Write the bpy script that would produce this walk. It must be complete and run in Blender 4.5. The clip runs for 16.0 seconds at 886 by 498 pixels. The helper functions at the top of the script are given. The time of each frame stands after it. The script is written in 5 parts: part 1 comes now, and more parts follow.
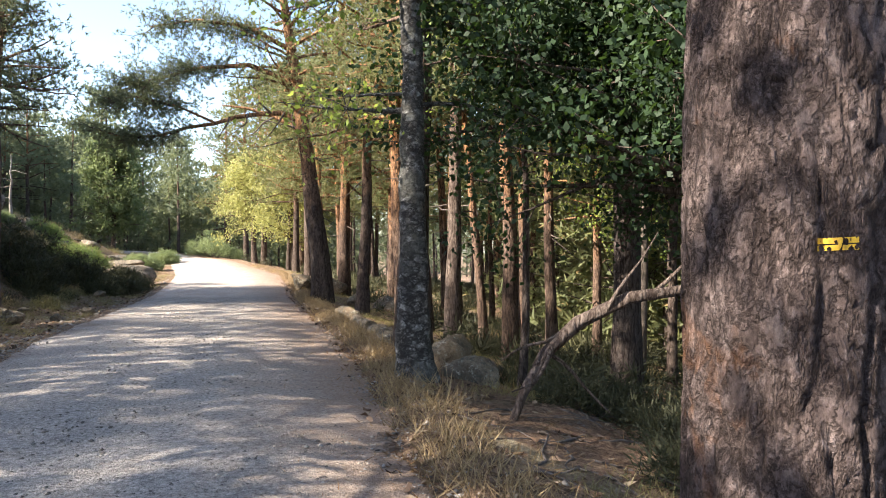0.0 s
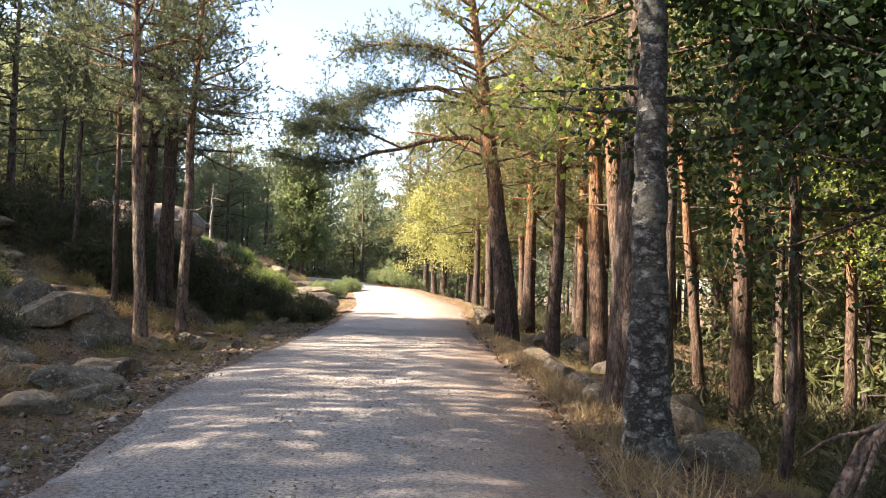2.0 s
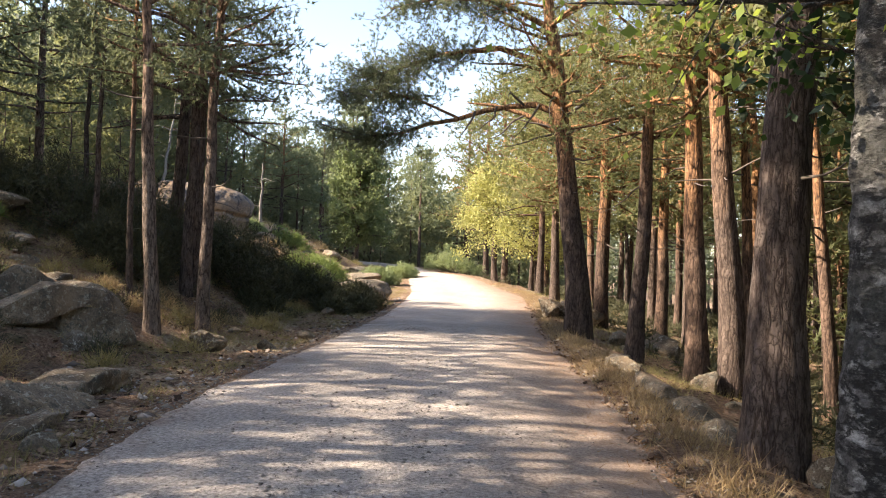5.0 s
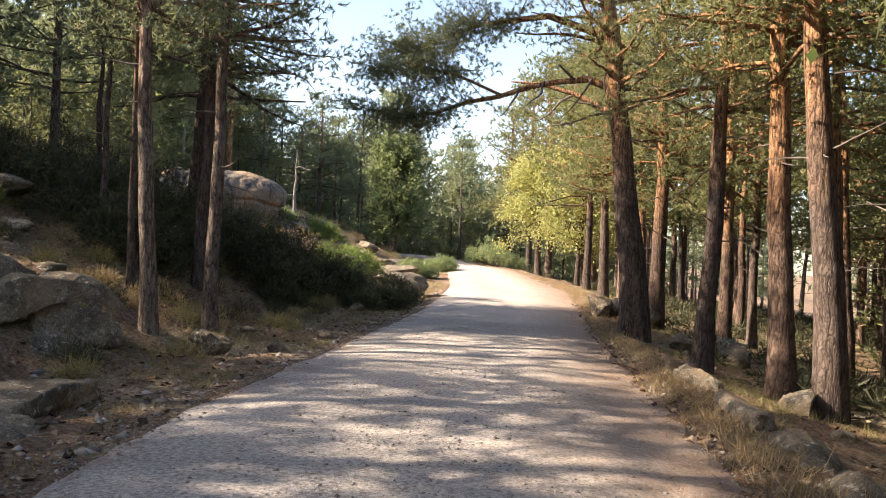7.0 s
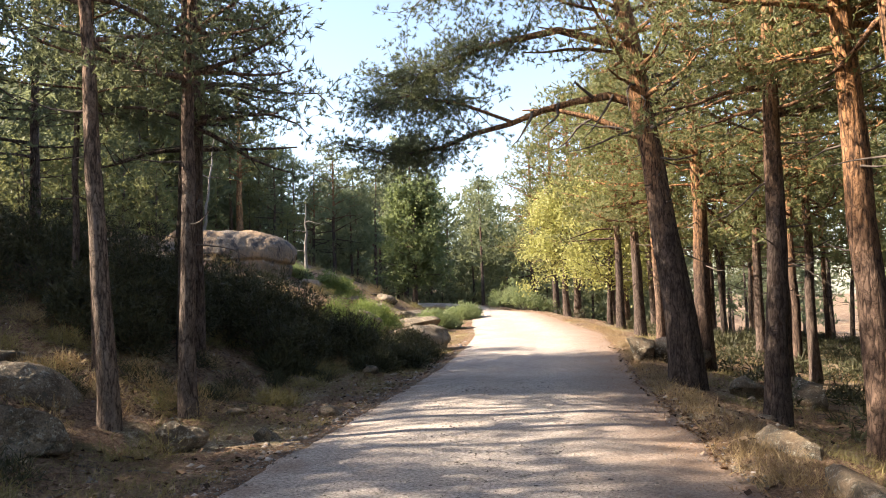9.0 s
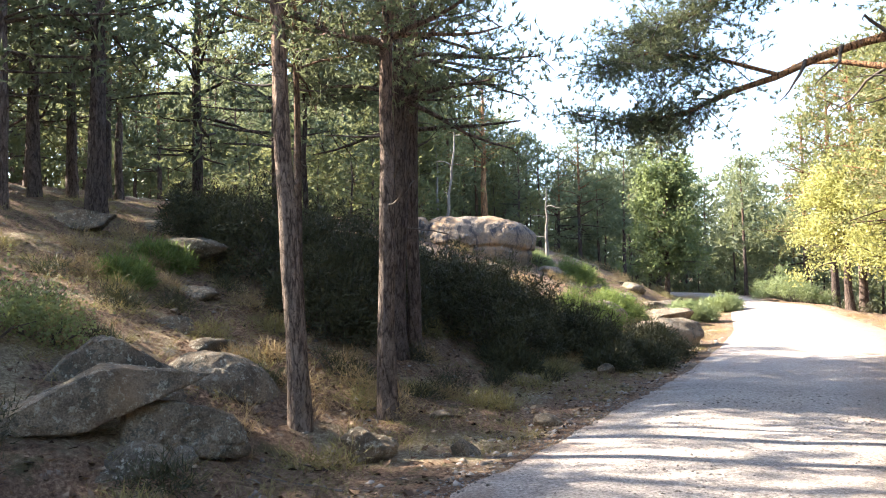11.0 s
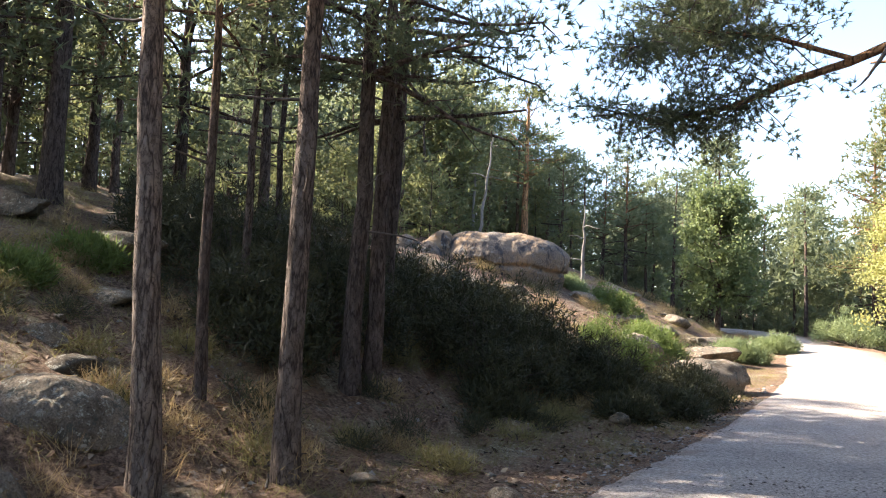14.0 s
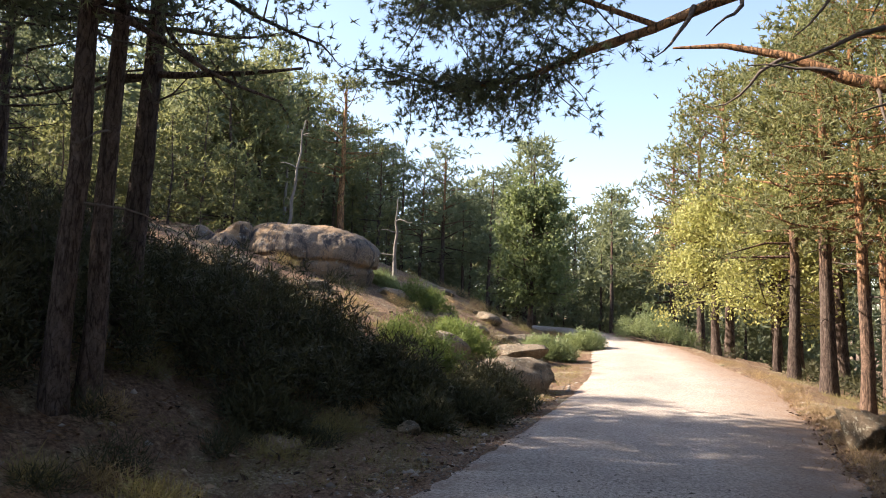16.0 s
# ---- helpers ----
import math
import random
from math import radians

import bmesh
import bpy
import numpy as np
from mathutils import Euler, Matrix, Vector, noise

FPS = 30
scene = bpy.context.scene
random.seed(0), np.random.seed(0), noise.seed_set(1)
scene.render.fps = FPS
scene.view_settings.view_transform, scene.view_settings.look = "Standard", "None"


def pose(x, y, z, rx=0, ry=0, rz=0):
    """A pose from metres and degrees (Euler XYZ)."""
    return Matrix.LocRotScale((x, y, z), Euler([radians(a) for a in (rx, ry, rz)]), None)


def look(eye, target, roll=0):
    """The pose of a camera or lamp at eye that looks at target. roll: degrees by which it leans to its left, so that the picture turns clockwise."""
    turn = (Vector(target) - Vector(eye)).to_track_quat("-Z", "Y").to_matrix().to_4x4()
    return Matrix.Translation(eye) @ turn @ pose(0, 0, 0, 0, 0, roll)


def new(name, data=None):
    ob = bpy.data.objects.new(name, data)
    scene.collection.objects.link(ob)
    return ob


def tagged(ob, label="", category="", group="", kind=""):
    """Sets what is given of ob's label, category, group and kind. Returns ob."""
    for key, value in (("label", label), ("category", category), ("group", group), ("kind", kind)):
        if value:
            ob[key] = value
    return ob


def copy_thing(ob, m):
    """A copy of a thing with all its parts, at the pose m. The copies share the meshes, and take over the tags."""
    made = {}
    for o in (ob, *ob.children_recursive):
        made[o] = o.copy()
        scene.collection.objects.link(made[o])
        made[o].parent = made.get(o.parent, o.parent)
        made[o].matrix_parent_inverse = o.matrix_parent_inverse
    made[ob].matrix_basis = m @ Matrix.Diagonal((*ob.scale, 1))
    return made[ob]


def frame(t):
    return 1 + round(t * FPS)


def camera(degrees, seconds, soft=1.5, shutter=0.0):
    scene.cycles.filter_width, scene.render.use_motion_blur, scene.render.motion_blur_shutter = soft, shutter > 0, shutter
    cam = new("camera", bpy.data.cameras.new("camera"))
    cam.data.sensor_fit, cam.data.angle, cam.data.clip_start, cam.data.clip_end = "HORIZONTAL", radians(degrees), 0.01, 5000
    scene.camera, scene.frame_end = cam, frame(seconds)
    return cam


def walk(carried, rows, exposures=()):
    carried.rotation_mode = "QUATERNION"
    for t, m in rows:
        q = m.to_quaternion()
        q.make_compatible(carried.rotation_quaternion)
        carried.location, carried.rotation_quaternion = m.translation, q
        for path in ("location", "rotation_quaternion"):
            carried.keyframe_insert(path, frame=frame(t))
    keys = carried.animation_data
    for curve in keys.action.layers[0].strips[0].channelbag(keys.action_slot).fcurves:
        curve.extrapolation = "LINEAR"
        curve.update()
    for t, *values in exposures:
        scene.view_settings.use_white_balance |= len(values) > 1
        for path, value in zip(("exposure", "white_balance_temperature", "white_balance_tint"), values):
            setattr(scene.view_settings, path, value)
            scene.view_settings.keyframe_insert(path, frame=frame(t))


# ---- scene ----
cam = camera(59.3, 16.0, soft=1.0)
METRES, EYE, TILT, LEAN, TURN = 15.3, 1.4, 0.0, 0.0, 0.0
ROWS = [
    (0.0, 0.0, 0.0, 0.0, 0.0, 0.0, -0.0),
    (0.5, -0.0153, 0.0258, 0.0014, 5.65, -0.13, -1.19),
    (1.0, -0.0219, 0.0586, 0.0002, 7.49, -0.18, -1.58),
    (1.5, -0.0298, 0.0861, 0.0007, 11.44, 2.55, -2.1),
    (2.0, -0.0372, 0.117, 0.0008, 12.82, 2.25, -1.76),
    (2.5, -0.0435, 0.15, 0.0026, 14.71, 1.49, -1.73),
    (3.0, -0.0548, 0.1802, 0.0025, 14.6, 1.0, -2.24),
    (3.5, -0.0606, 0.2073, 0.0009, 12.95, 0.98, -2.17),
    (4.0, -0.0654, 0.2325, 0.0034, 14.37, 0.84, -2.35),
    (6.5, -0.1073, 0.3783, 0.0088, 19.64, 1.02, -2.32),
    (7.0, -0.1144, 0.4081, 0.007, 20.29, 0.26, -2.67),
    (7.5, -0.1225, 0.4413, 0.0091, 17.8, 0.04, -2.71),
    (8.0, -0.131, 0.4752, 0.0124, 14.8, 1.69, -1.94),
    (8.5, -0.1425, 0.5054, 0.0118, 17.75, 2.69, -1.08),
    (9.0, -0.1502, 0.535, 0.0135, 22.17, 3.61, 1.59),
    (9.5, -0.1572, 0.5618, 0.0163, 30.73, 4.39, 1.73),
    (12.0, -0.2031, 0.7145, 0.0163, 46.14, 1.52, 0.22),
    (12.5, -0.2128, 0.7458, 0.0177, 50.58, 1.34, -0.38),
    (13.0, -0.2175, 0.777, 0.0189, 50.04, 3.4, -0.93),
    (13.5, -0.2268, 0.8057, 0.0181, 48.05, 4.0, -1.78),
    (14.0, -0.2387, 0.8337, 0.0191, 44.39, 4.45, -2.48),
    (14.5, -0.2514, 0.8644, 0.0181, 40.18, 4.53, -1.98),
    (15.0, -0.2628, 0.8926, 0.0166, 36.63, 4.86, -2.43),
    (15.5, -0.2703, 0.923, 0.0144, 32.99, 4.82, -2.05),
    (16.0, -0.2759, 0.9562, 0.0163, 31.72, 4.96, -2.09),
]
walk(cam, [(t, pose(0, 0, EYE, TILT, LEAN, TURN) @ pose(METRES * x, METRES * y, METRES * z, 90 + pitch, roll, yaw)) for t, x, y, z, yaw, pitch, roll in ROWS],
     [(0, 2.25, 6450, 12), (1.5, 2.4, 6950, 16), (2.5, 2.32, 7050, 16), (4, 2.25, 7050, 16), (8, 2.05, 7050, 16), (9.5, 2.1, 6950, 16), (12, 3.25, 6250, 12), (13.2, 3.1, 6250, 12), (14.5, 2.15, 6700, 16), (16, 1.88, 6850, 17)])

# ---- world and sun ----
SUN_ELEV, SUN_AZ = radians(35), radians(246)
world = bpy.data.worlds.new("sky")
scene.world = world
world.use_nodes = True
wn = world.node_tree
sky = wn.nodes.new("ShaderNodeTexSky")
sky.sky_type = "NISHITA"
sky.sun_disc = False
sky.sun_elevation, sky.sun_rotation = SUN_ELEV, SUN_AZ
wn.links.new(sky.outputs[0], wn.nodes["Background"].inputs[0])
wn.nodes["Background"].inputs[1].default_value = 0.1
SUN_DIR = Vector((math.sin(SUN_AZ) * math.cos(SUN_ELEV), math.cos(SUN_AZ) * math.cos(SUN_ELEV), math.sin(SUN_ELEV)))
lamp = bpy.data.lights.new("sun", "SUN")
lamp.energy, lamp.angle, lamp.color = 5.0, radians(0.6), (1.0, 0.91, 0.76)
new("sun", lamp).matrix_world = look(SUN_DIR * 80, (0, 0, 0))


# ---- materials ----
def material(name, rough=0.9, spec=0.2):
    m = bpy.data.materials.new(name)
    m.use_nodes = True
    b = m.node_tree.nodes["Principled BSDF"]
    b.inputs["Roughness"].default_value = rough
    b.inputs["Specular IOR Level"].default_value = spec
    return m, m.node_tree, b


def link(nt, a, b):
    nt.links.new(a, b)


def tex_noise(nt, vec, scale, detail=6.0, rough=0.6):
    n = nt.nodes.new("ShaderNodeTexNoise")
    n.inputs["Scale"].default_value, n.inputs["Detail"].default_value, n.inputs["Roughness"].default_value = scale, detail, rough
    if vec is not None:
        link(nt, vec, n.inputs["Vector"])
    return n.outputs["Fac"]


def tex_voronoi(nt, vec, scale, feature="F1"):
    n = nt.nodes.new("ShaderNodeTexVoronoi")
    n.feature = feature
    n.inputs["Scale"].default_value = scale
    if vec is not None:
        link(nt, vec, n.inputs["Vector"])
    return n.outputs["Distance"]


def ramp(nt, fac, stops):
    n = nt.nodes.new("ShaderNodeValToRGB")
    e = n.color_ramp.elements
    while len(e) < len(stops):
        e.new(0.5)
    for el, (p, c) in zip(e, stops):
        el.position = p
        el.color = (*c, 1) if len(c) == 3 else c
    link(nt, fac, n.inputs[0])
    return n.outputs[0]


def mix(nt, fac, a, b, mode="MIX"):
    n = nt.nodes.new("ShaderNodeMix")
    n.data_type, n.blend_type = "RGBA", mode
    for i, v in ((0, fac), (6, a), (7, b)):
        if isinstance(v, (int, float)):
            n.inputs[i].default_value = v
        elif isinstance(v, tuple):
            n.inputs[i].default_value = (*v, 1)
        else:
            link(nt, v, n.inputs[i])
    return n.outputs[2]


def arith(nt, op, a, b=0.0):
    n = nt.nodes.new("ShaderNodeMath")
    n.operation = op
    for i, v in ((0, a), (1, b)):
        if isinstance(v, (int, float)):
            n.inputs[i].default_value = v
        else:
            link(nt, v, n.inputs[i])
    return n.outputs[0]


def coords(nt, scale=(1, 1, 1), kind="Object"):
    t = nt.nodes.new("ShaderNodeTexCoord")
    m = nt.nodes.new("ShaderNodeMapping")
    m.inputs["Scale"].default_value = scale
    link(nt, t.outputs[kind], m.inputs[0])
    return m.outputs[0]


def world_place(nt):
    return nt.nodes.new("ShaderNodeNewGeometry").outputs["Position"]


def bump(nt, b, height, strength=0.5, distance=0.02):
    n = nt.nodes.new("ShaderNodeBump")
    n.inputs["Strength"].default_value, n.inputs["Distance"].default_value = strength, distance
    link(nt, height, n.inputs["Height"])
    link(nt, n.outputs[0], b.inputs["Normal"])


def bark_material(name, low_a, low_b, high_a, high_b, z0, z1, plate=9.0):
    """Plated pine bark, grey low down and flaking orange higher up."""
    m, nt, b = material(name, 0.92, 0.12)
    v = coords(nt, (1, 1, 0.3))
    n1 = arith(nt, "ABSOLUTE", arith(nt, "SUBTRACT", tex_noise(nt, coords(nt, (1, 1, 0.2)), plate, 5, 0.55), 0.5))
    n2 = arith(nt, "ABSOLUTE", arith(nt, "SUBTRACT", tex_noise(nt, coords(nt, (1, 1, 0.55)), plate * 1.6, 5, 0.6), 0.5))
    crack = arith(nt, "MINIMUM", arith(nt, "MULTIPLY", n1, 1.1), arith(nt, "ADD", arith(nt, "MULTIPLY", n2, 1.5), 0.015))
    low = ramp(nt, tex_noise(nt, coords(nt, (1, 1, 0.5)), 14, 8, 0.7), [(0.3, low_a), (0.7, low_b)])
    high = ramp(nt, tex_noise(nt, coords(nt, (1, 1, 0.6)), 9, 8, 0.7), [(0.3, high_a), (0.72, high_b)])
    sep = nt.nodes.new("ShaderNodeSeparateXYZ")
    link(nt, coords(nt), sep.inputs[0])
    rag = arith(nt, "MULTIPLY", arith(nt, "SUBTRACT", tex_noise(nt, coords(nt, (1, 1, 0.4)), 1.7, 5), 0.5), 3.0)
    up = nt.nodes.new("ShaderNodeMapRange")
    up.inputs[1].default_value, up.inputs[2].default_value = z0, z1
    link(nt, arith(nt, "ADD", sep.outputs[2], rag), up.inputs[0])
    col = mix(nt, up.outputs[0], low, high)
    col = mix(nt, ramp(nt, crack, [(0.0, (1, 1, 1)), (0.045, (0.25, 0.25, 0.25)), (0.09, (0, 0, 0))]), col, (0.035, 0.025, 0.021))
    info = nt.nodes.new("ShaderNodeObjectInfo")
    tint = ramp(nt, info.outputs["Random"], [(0, (0.72, 0.7, 0.7)), (1, (1.15, 1.08, 1.02))])
    link(nt, mix(nt, 1.0, col, tint, "MULTIPLY"), b.inputs["Base Color"])
    bump(nt, b, arith(nt, "ADD", ramp(nt, crack, [(0.0, (0, 0, 0)), (0.11, (1, 1, 1))]), arith(nt, "MULTIPLY", tex_noise(nt, v, 30, 6), 0.6)), 0.9, 0.016)
    return m


def leaf_material(name, dark, light, through_col, share=0.35, warm=None):
    """Foliage: a matt leaf with some light through it, varied leaf by leaf and over the crown."""
    m, nt, b = material(name, 0.6, 0.25)
    geo = nt.nodes.new("ShaderNodeNewGeometry")
    c1 = ramp(nt, geo.outputs["Random Per Island"], [(0.0, dark), (1.0, light)])
    c2 = ramp(nt, tex_noise(nt, world_place(nt), 0.9, 3), [(0.3, (0.65, 0.7, 0.7)), (0.7, (1.2, 1.15, 1.0))])
    col = mix(nt, 1.0, c1, c2, "MULTIPLY")
    if warm:
        spots = ramp(nt, geo.outputs["Random Per Island"], [(0.90, (0, 0, 0)), (0.93, (1, 1, 1))])
        col = mix(nt, spots, col, warm)
    link(nt, col, b.inputs["Base Color"])
    tr = nt.nodes.new("ShaderNodeBsdfTranslucent")
    tr.inputs[0].default_value = (*through_col, 1)
    sh = nt.nodes.new("ShaderNodeMixShader")
    sh.inputs[0].default_value = share
    out = nt.nodes["Material Output"]
    link(nt, b.outputs[0], sh.inputs[1])
    link(nt, tr.outputs[0], sh.inputs[2])
    link(nt, sh.outputs[0], out.inputs[0])
    return m


# low greys of these two are darkened further for shade on the lower trunks
BARK = bark_material("pine_bark", (0.06, 0.048, 0.042), (0.19, 0.15, 0.128), (0.27, 0.145, 0.075), (0.52, 0.3, 0.16), 3.0, 5.6)
BARK_ORANGE = bark_material("pine_bark_orange", (0.08, 0.056, 0.046), (0.22, 0.155, 0.118), (0.31, 0.155, 0.07), (0.56, 0.31, 0.15), 2.3, 4.8, 9.0)
BARK_GREY = bark_material("pine_bark_grey", (0.075, 0.058, 0.052), (0.2, 0.165, 0.145), (0.16, 0.11, 0.085), (0.29, 0.2, 0.15), 3.5, 7.0, 10.0)
BARK_LIGHT = bark_material("pine_bark_light", (0.1, 0.082, 0.07), (0.27, 0.22, 0.185), (0.22, 0.14, 0.1), (0.4, 0.27, 0.19), 3.0, 6.0)
BARK_RED = bark_material("pine_bark_red", (0.2, 0.12, 0.075), (0.36, 0.23, 0.15), (0.34, 0.18, 0.09), (0.58, 0.34, 0.18), 0.5, 2.0)
BARK_NEAR, nt, b = material("marked_bark", 0.9, 0.15)
v = coords(nt, (1, 1, 0.55))
col = ramp(nt, tex_noise(nt, v, 16, 9, 0.78), [(0.3, (0.042, 0.03, 0.028)), (0.5, (0.14, 0.106, 0.1)), (0.7, (0.33, 0.265, 0.255))])
n1 = arith(nt, "ABSOLUTE", arith(nt, "SUBTRACT", tex_noise(nt, coords(nt, (1, 1, 0.45)), 8.0, 6, 0.62), 0.5))
n2 = arith(nt, "ABSOLUTE", arith(nt, "SUBTRACT", tex_noise(nt, coords(nt, (1, 1, 0.9)), 17, 6, 0.65), 0.5))
crack = arith(nt, "MINIMUM", n1, arith(nt, "ADD", n2, 0.012))
col = mix(nt, ramp(nt, crack, [(0.0, (0.9, 0.9, 0.9)), (0.02, (0.5, 0.5, 0.5)), (0.05, (0, 0, 0))]), col, (0.03, 0.021, 0.019))
col = mix(nt, ramp(nt, tex_noise(nt, coords(nt, (1, 1, 0.7)), 2.6, 6, 0.65), [(0.58, (0, 0, 0)), (0.68, (0.55, 0.55, 0.55))]), col, (0.36, 0.17, 0.08))
col = mix(nt, 1.0, col, ramp(nt, tex_noise(nt, v, 75, 5, 0.8), [(0.3, (0.55, 0.53, 0.52)), (0.7, (1.3, 1.28, 1.26))]), "MULTIPLY")
link(nt, col, b.inputs["Base Color"])
bump(nt, b, arith(nt, "ADD", ramp(nt, crack, [(0.0, (0, 0, 0)), (0.06, (1, 1, 1))]), arith(nt, "ADD", tex_noise(nt, v, 24, 9, 0.8), arith(nt, "MULTIPLY", tex_noise(nt, v, 90, 5, 0.8), 0.4))), 1.0, 0.025)
NEEDLES = leaf_material("pine_needles", (0.085, 0.098, 0.05), (0.22, 0.235, 0.12), (0.26, 0.27, 0.11), 0.42, (0.24, 0.17, 0.08))
NEEDLES_BLUE = leaf_material("pine_needles_blue", (0.085, 0.105, 0.072), (0.21, 0.235, 0.15), (0.23, 0.255, 0.125), 0.42)
NEEDLES_OLIVE = leaf_material("pine_needles_olive", (0.1, 0.115, 0.055), (0.25, 0.255, 0.13), (0.24, 0.25, 0.09), 0.35, (0.3, 0.21, 0.1))
# near-black green: the shade under the oaks is put into the leaf colour
LEAF_SHADED = leaf_material("shaded_leaves", (0.012, 0.024, 0.014), (0.035, 0.064, 0.028), (0.06, 0.11, 0.02), 0.22)
LEAF_GREEN = leaf_material("birch_leaves", (0.1, 0.15, 0.035), (0.26, 0.33, 0.09), (0.42, 0.5, 0.09), 0.5)
LEAF_YELLOW = leaf_material("yellow_leaves", (0.26, 0.27, 0.1), (0.47, 0.46, 0.2), (0.42, 0.42, 0.14), 0.4)
LEAF_FAR_GREEN = leaf_material("far_green_leaves", (0.08, 0.11, 0.055), (0.2, 0.235, 0.11), (0.23, 0.28, 0.11), 0.4)
# dark broom green that also carries the deep shade of bank and forest floor
BUSH_SHADED = leaf_material("broom_shaded", (0.026, 0.028, 0.016), (0.095, 0.094, 0.052), (0.07, 0.075, 0.03), 0.2)
BUSH_GREEN = leaf_material("broom_green", (0.08, 0.115, 0.035), (0.21, 0.27, 0.09), (0.22, 0.28, 0.07), 0.3)
BUSH_PALE = leaf_material("broom_pale", (0.14, 0.18, 0.09), (0.27, 0.32, 0.17), (0.25, 0.3, 0.12), 0.3)
GRASS_TAWNY = leaf_material("tawny_grass", (0.15, 0.1, 0.055), (0.45, 0.34, 0.2), (0.32, 0.21, 0.11), 0.25)
BUSH_LIME = leaf_material("shrub_lime", (0.13, 0.155, 0.07), (0.32, 0.35, 0.17), (0.3, 0.34, 0.12), 0.35)
GRASS_DRY = leaf_material("dry_grass", (0.2, 0.14, 0.075), (0.46, 0.35, 0.2), (0.4, 0.28, 0.14), 0.3)
GRASS_MIXED = leaf_material("mixed_grass", (0.12, 0.105, 0.045), (0.36, 0.3, 0.145), (0.3, 0.26, 0.1), 0.3)
LITTER = leaf_material("fallen_needles", (0.12, 0.065, 0.035), (0.3, 0.18, 0.09), (0.2, 0.1, 0.05), 0.1)

CHIPS, nt, b = material("litter_chips", 0.9, 0.1)
info = nt.nodes.new("ShaderNodeNewGeometry")
link(nt, ramp(nt, info.outputs["Random Per Island"], [(0, (0.025, 0.018, 0.014)), (0.45, (0.14, 0.085, 0.055)), (0.75, (0.22, 0.15, 0.1)), (1, (0.33, 0.25, 0.17))]), b.inputs["Base Color"])

DEAD, nt, b = material("dead_wood", 0.9, 0.1)
link(nt, ramp(nt, tex_noise(nt, coords(nt), 12, 7, 0.7), [(0.3, (0.05, 0.04, 0.034)), (0.7, (0.17, 0.14, 0.12))]), b.inputs["Base Color"])
bump(nt, b, tex_noise(nt, coords(nt), 40, 5), 0.6, 0.01)

PALE_WOOD, nt, b = material("bleached_wood", 0.85, 0.15)
link(nt, ramp(nt, tex_noise(nt, coords(nt, (1, 1, 0.3)), 14, 7, 0.7), [(0.3, (0.12, 0.105, 0.092)), (0.7, (0.29, 0.265, 0.235))]), b.inputs["Base Color"])
bump(nt, b, tex_noise(nt, coords(nt, (1, 1, 0.2)), 40, 5), 0.5, 0.008)

BIRCH, nt, b = material("birch_bark", 0.75, 0.2)
v = coords(nt, (1, 1, 1.7))
base = ramp(nt, tex_noise(nt, coords(nt, (1, 1, 1.3)), 9, 9, 0.8), [(0.38, (0.03, 0.027, 0.025)), (0.52, (0.14, 0.132, 0.122)), (0.64, (0.42, 0.41, 0.385))])
scars = ramp(nt, arith(nt, "ABSOLUTE", arith(nt, "SUBTRACT", tex_noise(nt, v, 5.0, 7, 0.7), 0.5)), [(0.0, (1, 1, 1)), (0.03, (0.7, 0.7, 0.7)), (0.06, (0, 0, 0))])
col = mix(nt, scars, base, (0.03, 0.027, 0.025))
col = mix(nt, ramp(nt, tex_noise(nt, coords(nt), 1.6, 7, 0.7), [(0.5, (0, 0, 0)), (0.58, (0.85, 0.85, 0.85))]), col, ramp(nt, tex_noise(nt, coords(nt), 20, 7, 0.8), [(0.36, (0.03, 0.028, 0.026)), (0.64, (0.15, 0.15, 0.13))]))
link(nt, col, b.inputs["Base Color"])
bump(nt, b, arith(nt, "SUBTRACT", tex_noise(nt, v, 12, 9, 0.8), scars), 0.9, 0.015)

ROCK, nt, b = material("granite", 0.92, 0.15)
w = world_place(nt)
grain = ramp(nt, tex_noise(nt, w, 55, 4, 0.7), [(0.35, (0.125, 0.1, 0.076)), (0.65, (0.3, 0.25, 0.195))])
stain = ramp(nt, tex_noise(nt, w, 1.3, 7, 0.65), [(0.38, (0.38, 0.37, 0.35)), (0.6, (1.15, 1.1, 1.02))])
col = mix(nt, 1.0, grain, stain, "MULTIPLY")
col = mix(nt, ramp(nt, tex_noise(nt, w, 5.5, 9, 0.78), [(0.53, (0, 0, 0)), (0.58, (0.85, 0.85, 0.85))]), col, (0.075, 0.075, 0.06))
col = mix(nt, ramp(nt, tex_noise(nt, w, 13.0, 9, 0.78), [(0.55, (0, 0, 0)), (0.6, (0.8, 0.8, 0.8))]), col, (0.38, 0.36, 0.29))
col = mix(nt, ramp(nt, tex_noise(nt, w, 0.8, 5), [(0.55, (0, 0, 0)), (0.7, (0.5, 0.5, 0.5))]), col, (0.33, 0.22, 0.13))
link(nt, col, b.inputs["Base Color"])
bump(nt, b, arith(nt, "ADD", tex_noise(nt, w, 5, 9, 0.72), arith(nt, "MULTIPLY", tex_noise(nt, w, 40, 5, 0.7), 0.35)), 0.9, 0.045)

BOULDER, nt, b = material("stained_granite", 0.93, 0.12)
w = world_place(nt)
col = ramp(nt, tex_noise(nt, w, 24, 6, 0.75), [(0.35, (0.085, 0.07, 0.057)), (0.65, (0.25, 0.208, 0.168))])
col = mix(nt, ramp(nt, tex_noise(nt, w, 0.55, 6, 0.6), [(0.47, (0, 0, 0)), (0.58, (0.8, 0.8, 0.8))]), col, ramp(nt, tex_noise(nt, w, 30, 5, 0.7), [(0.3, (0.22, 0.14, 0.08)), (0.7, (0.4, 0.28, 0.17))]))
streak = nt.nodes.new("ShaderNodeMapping")
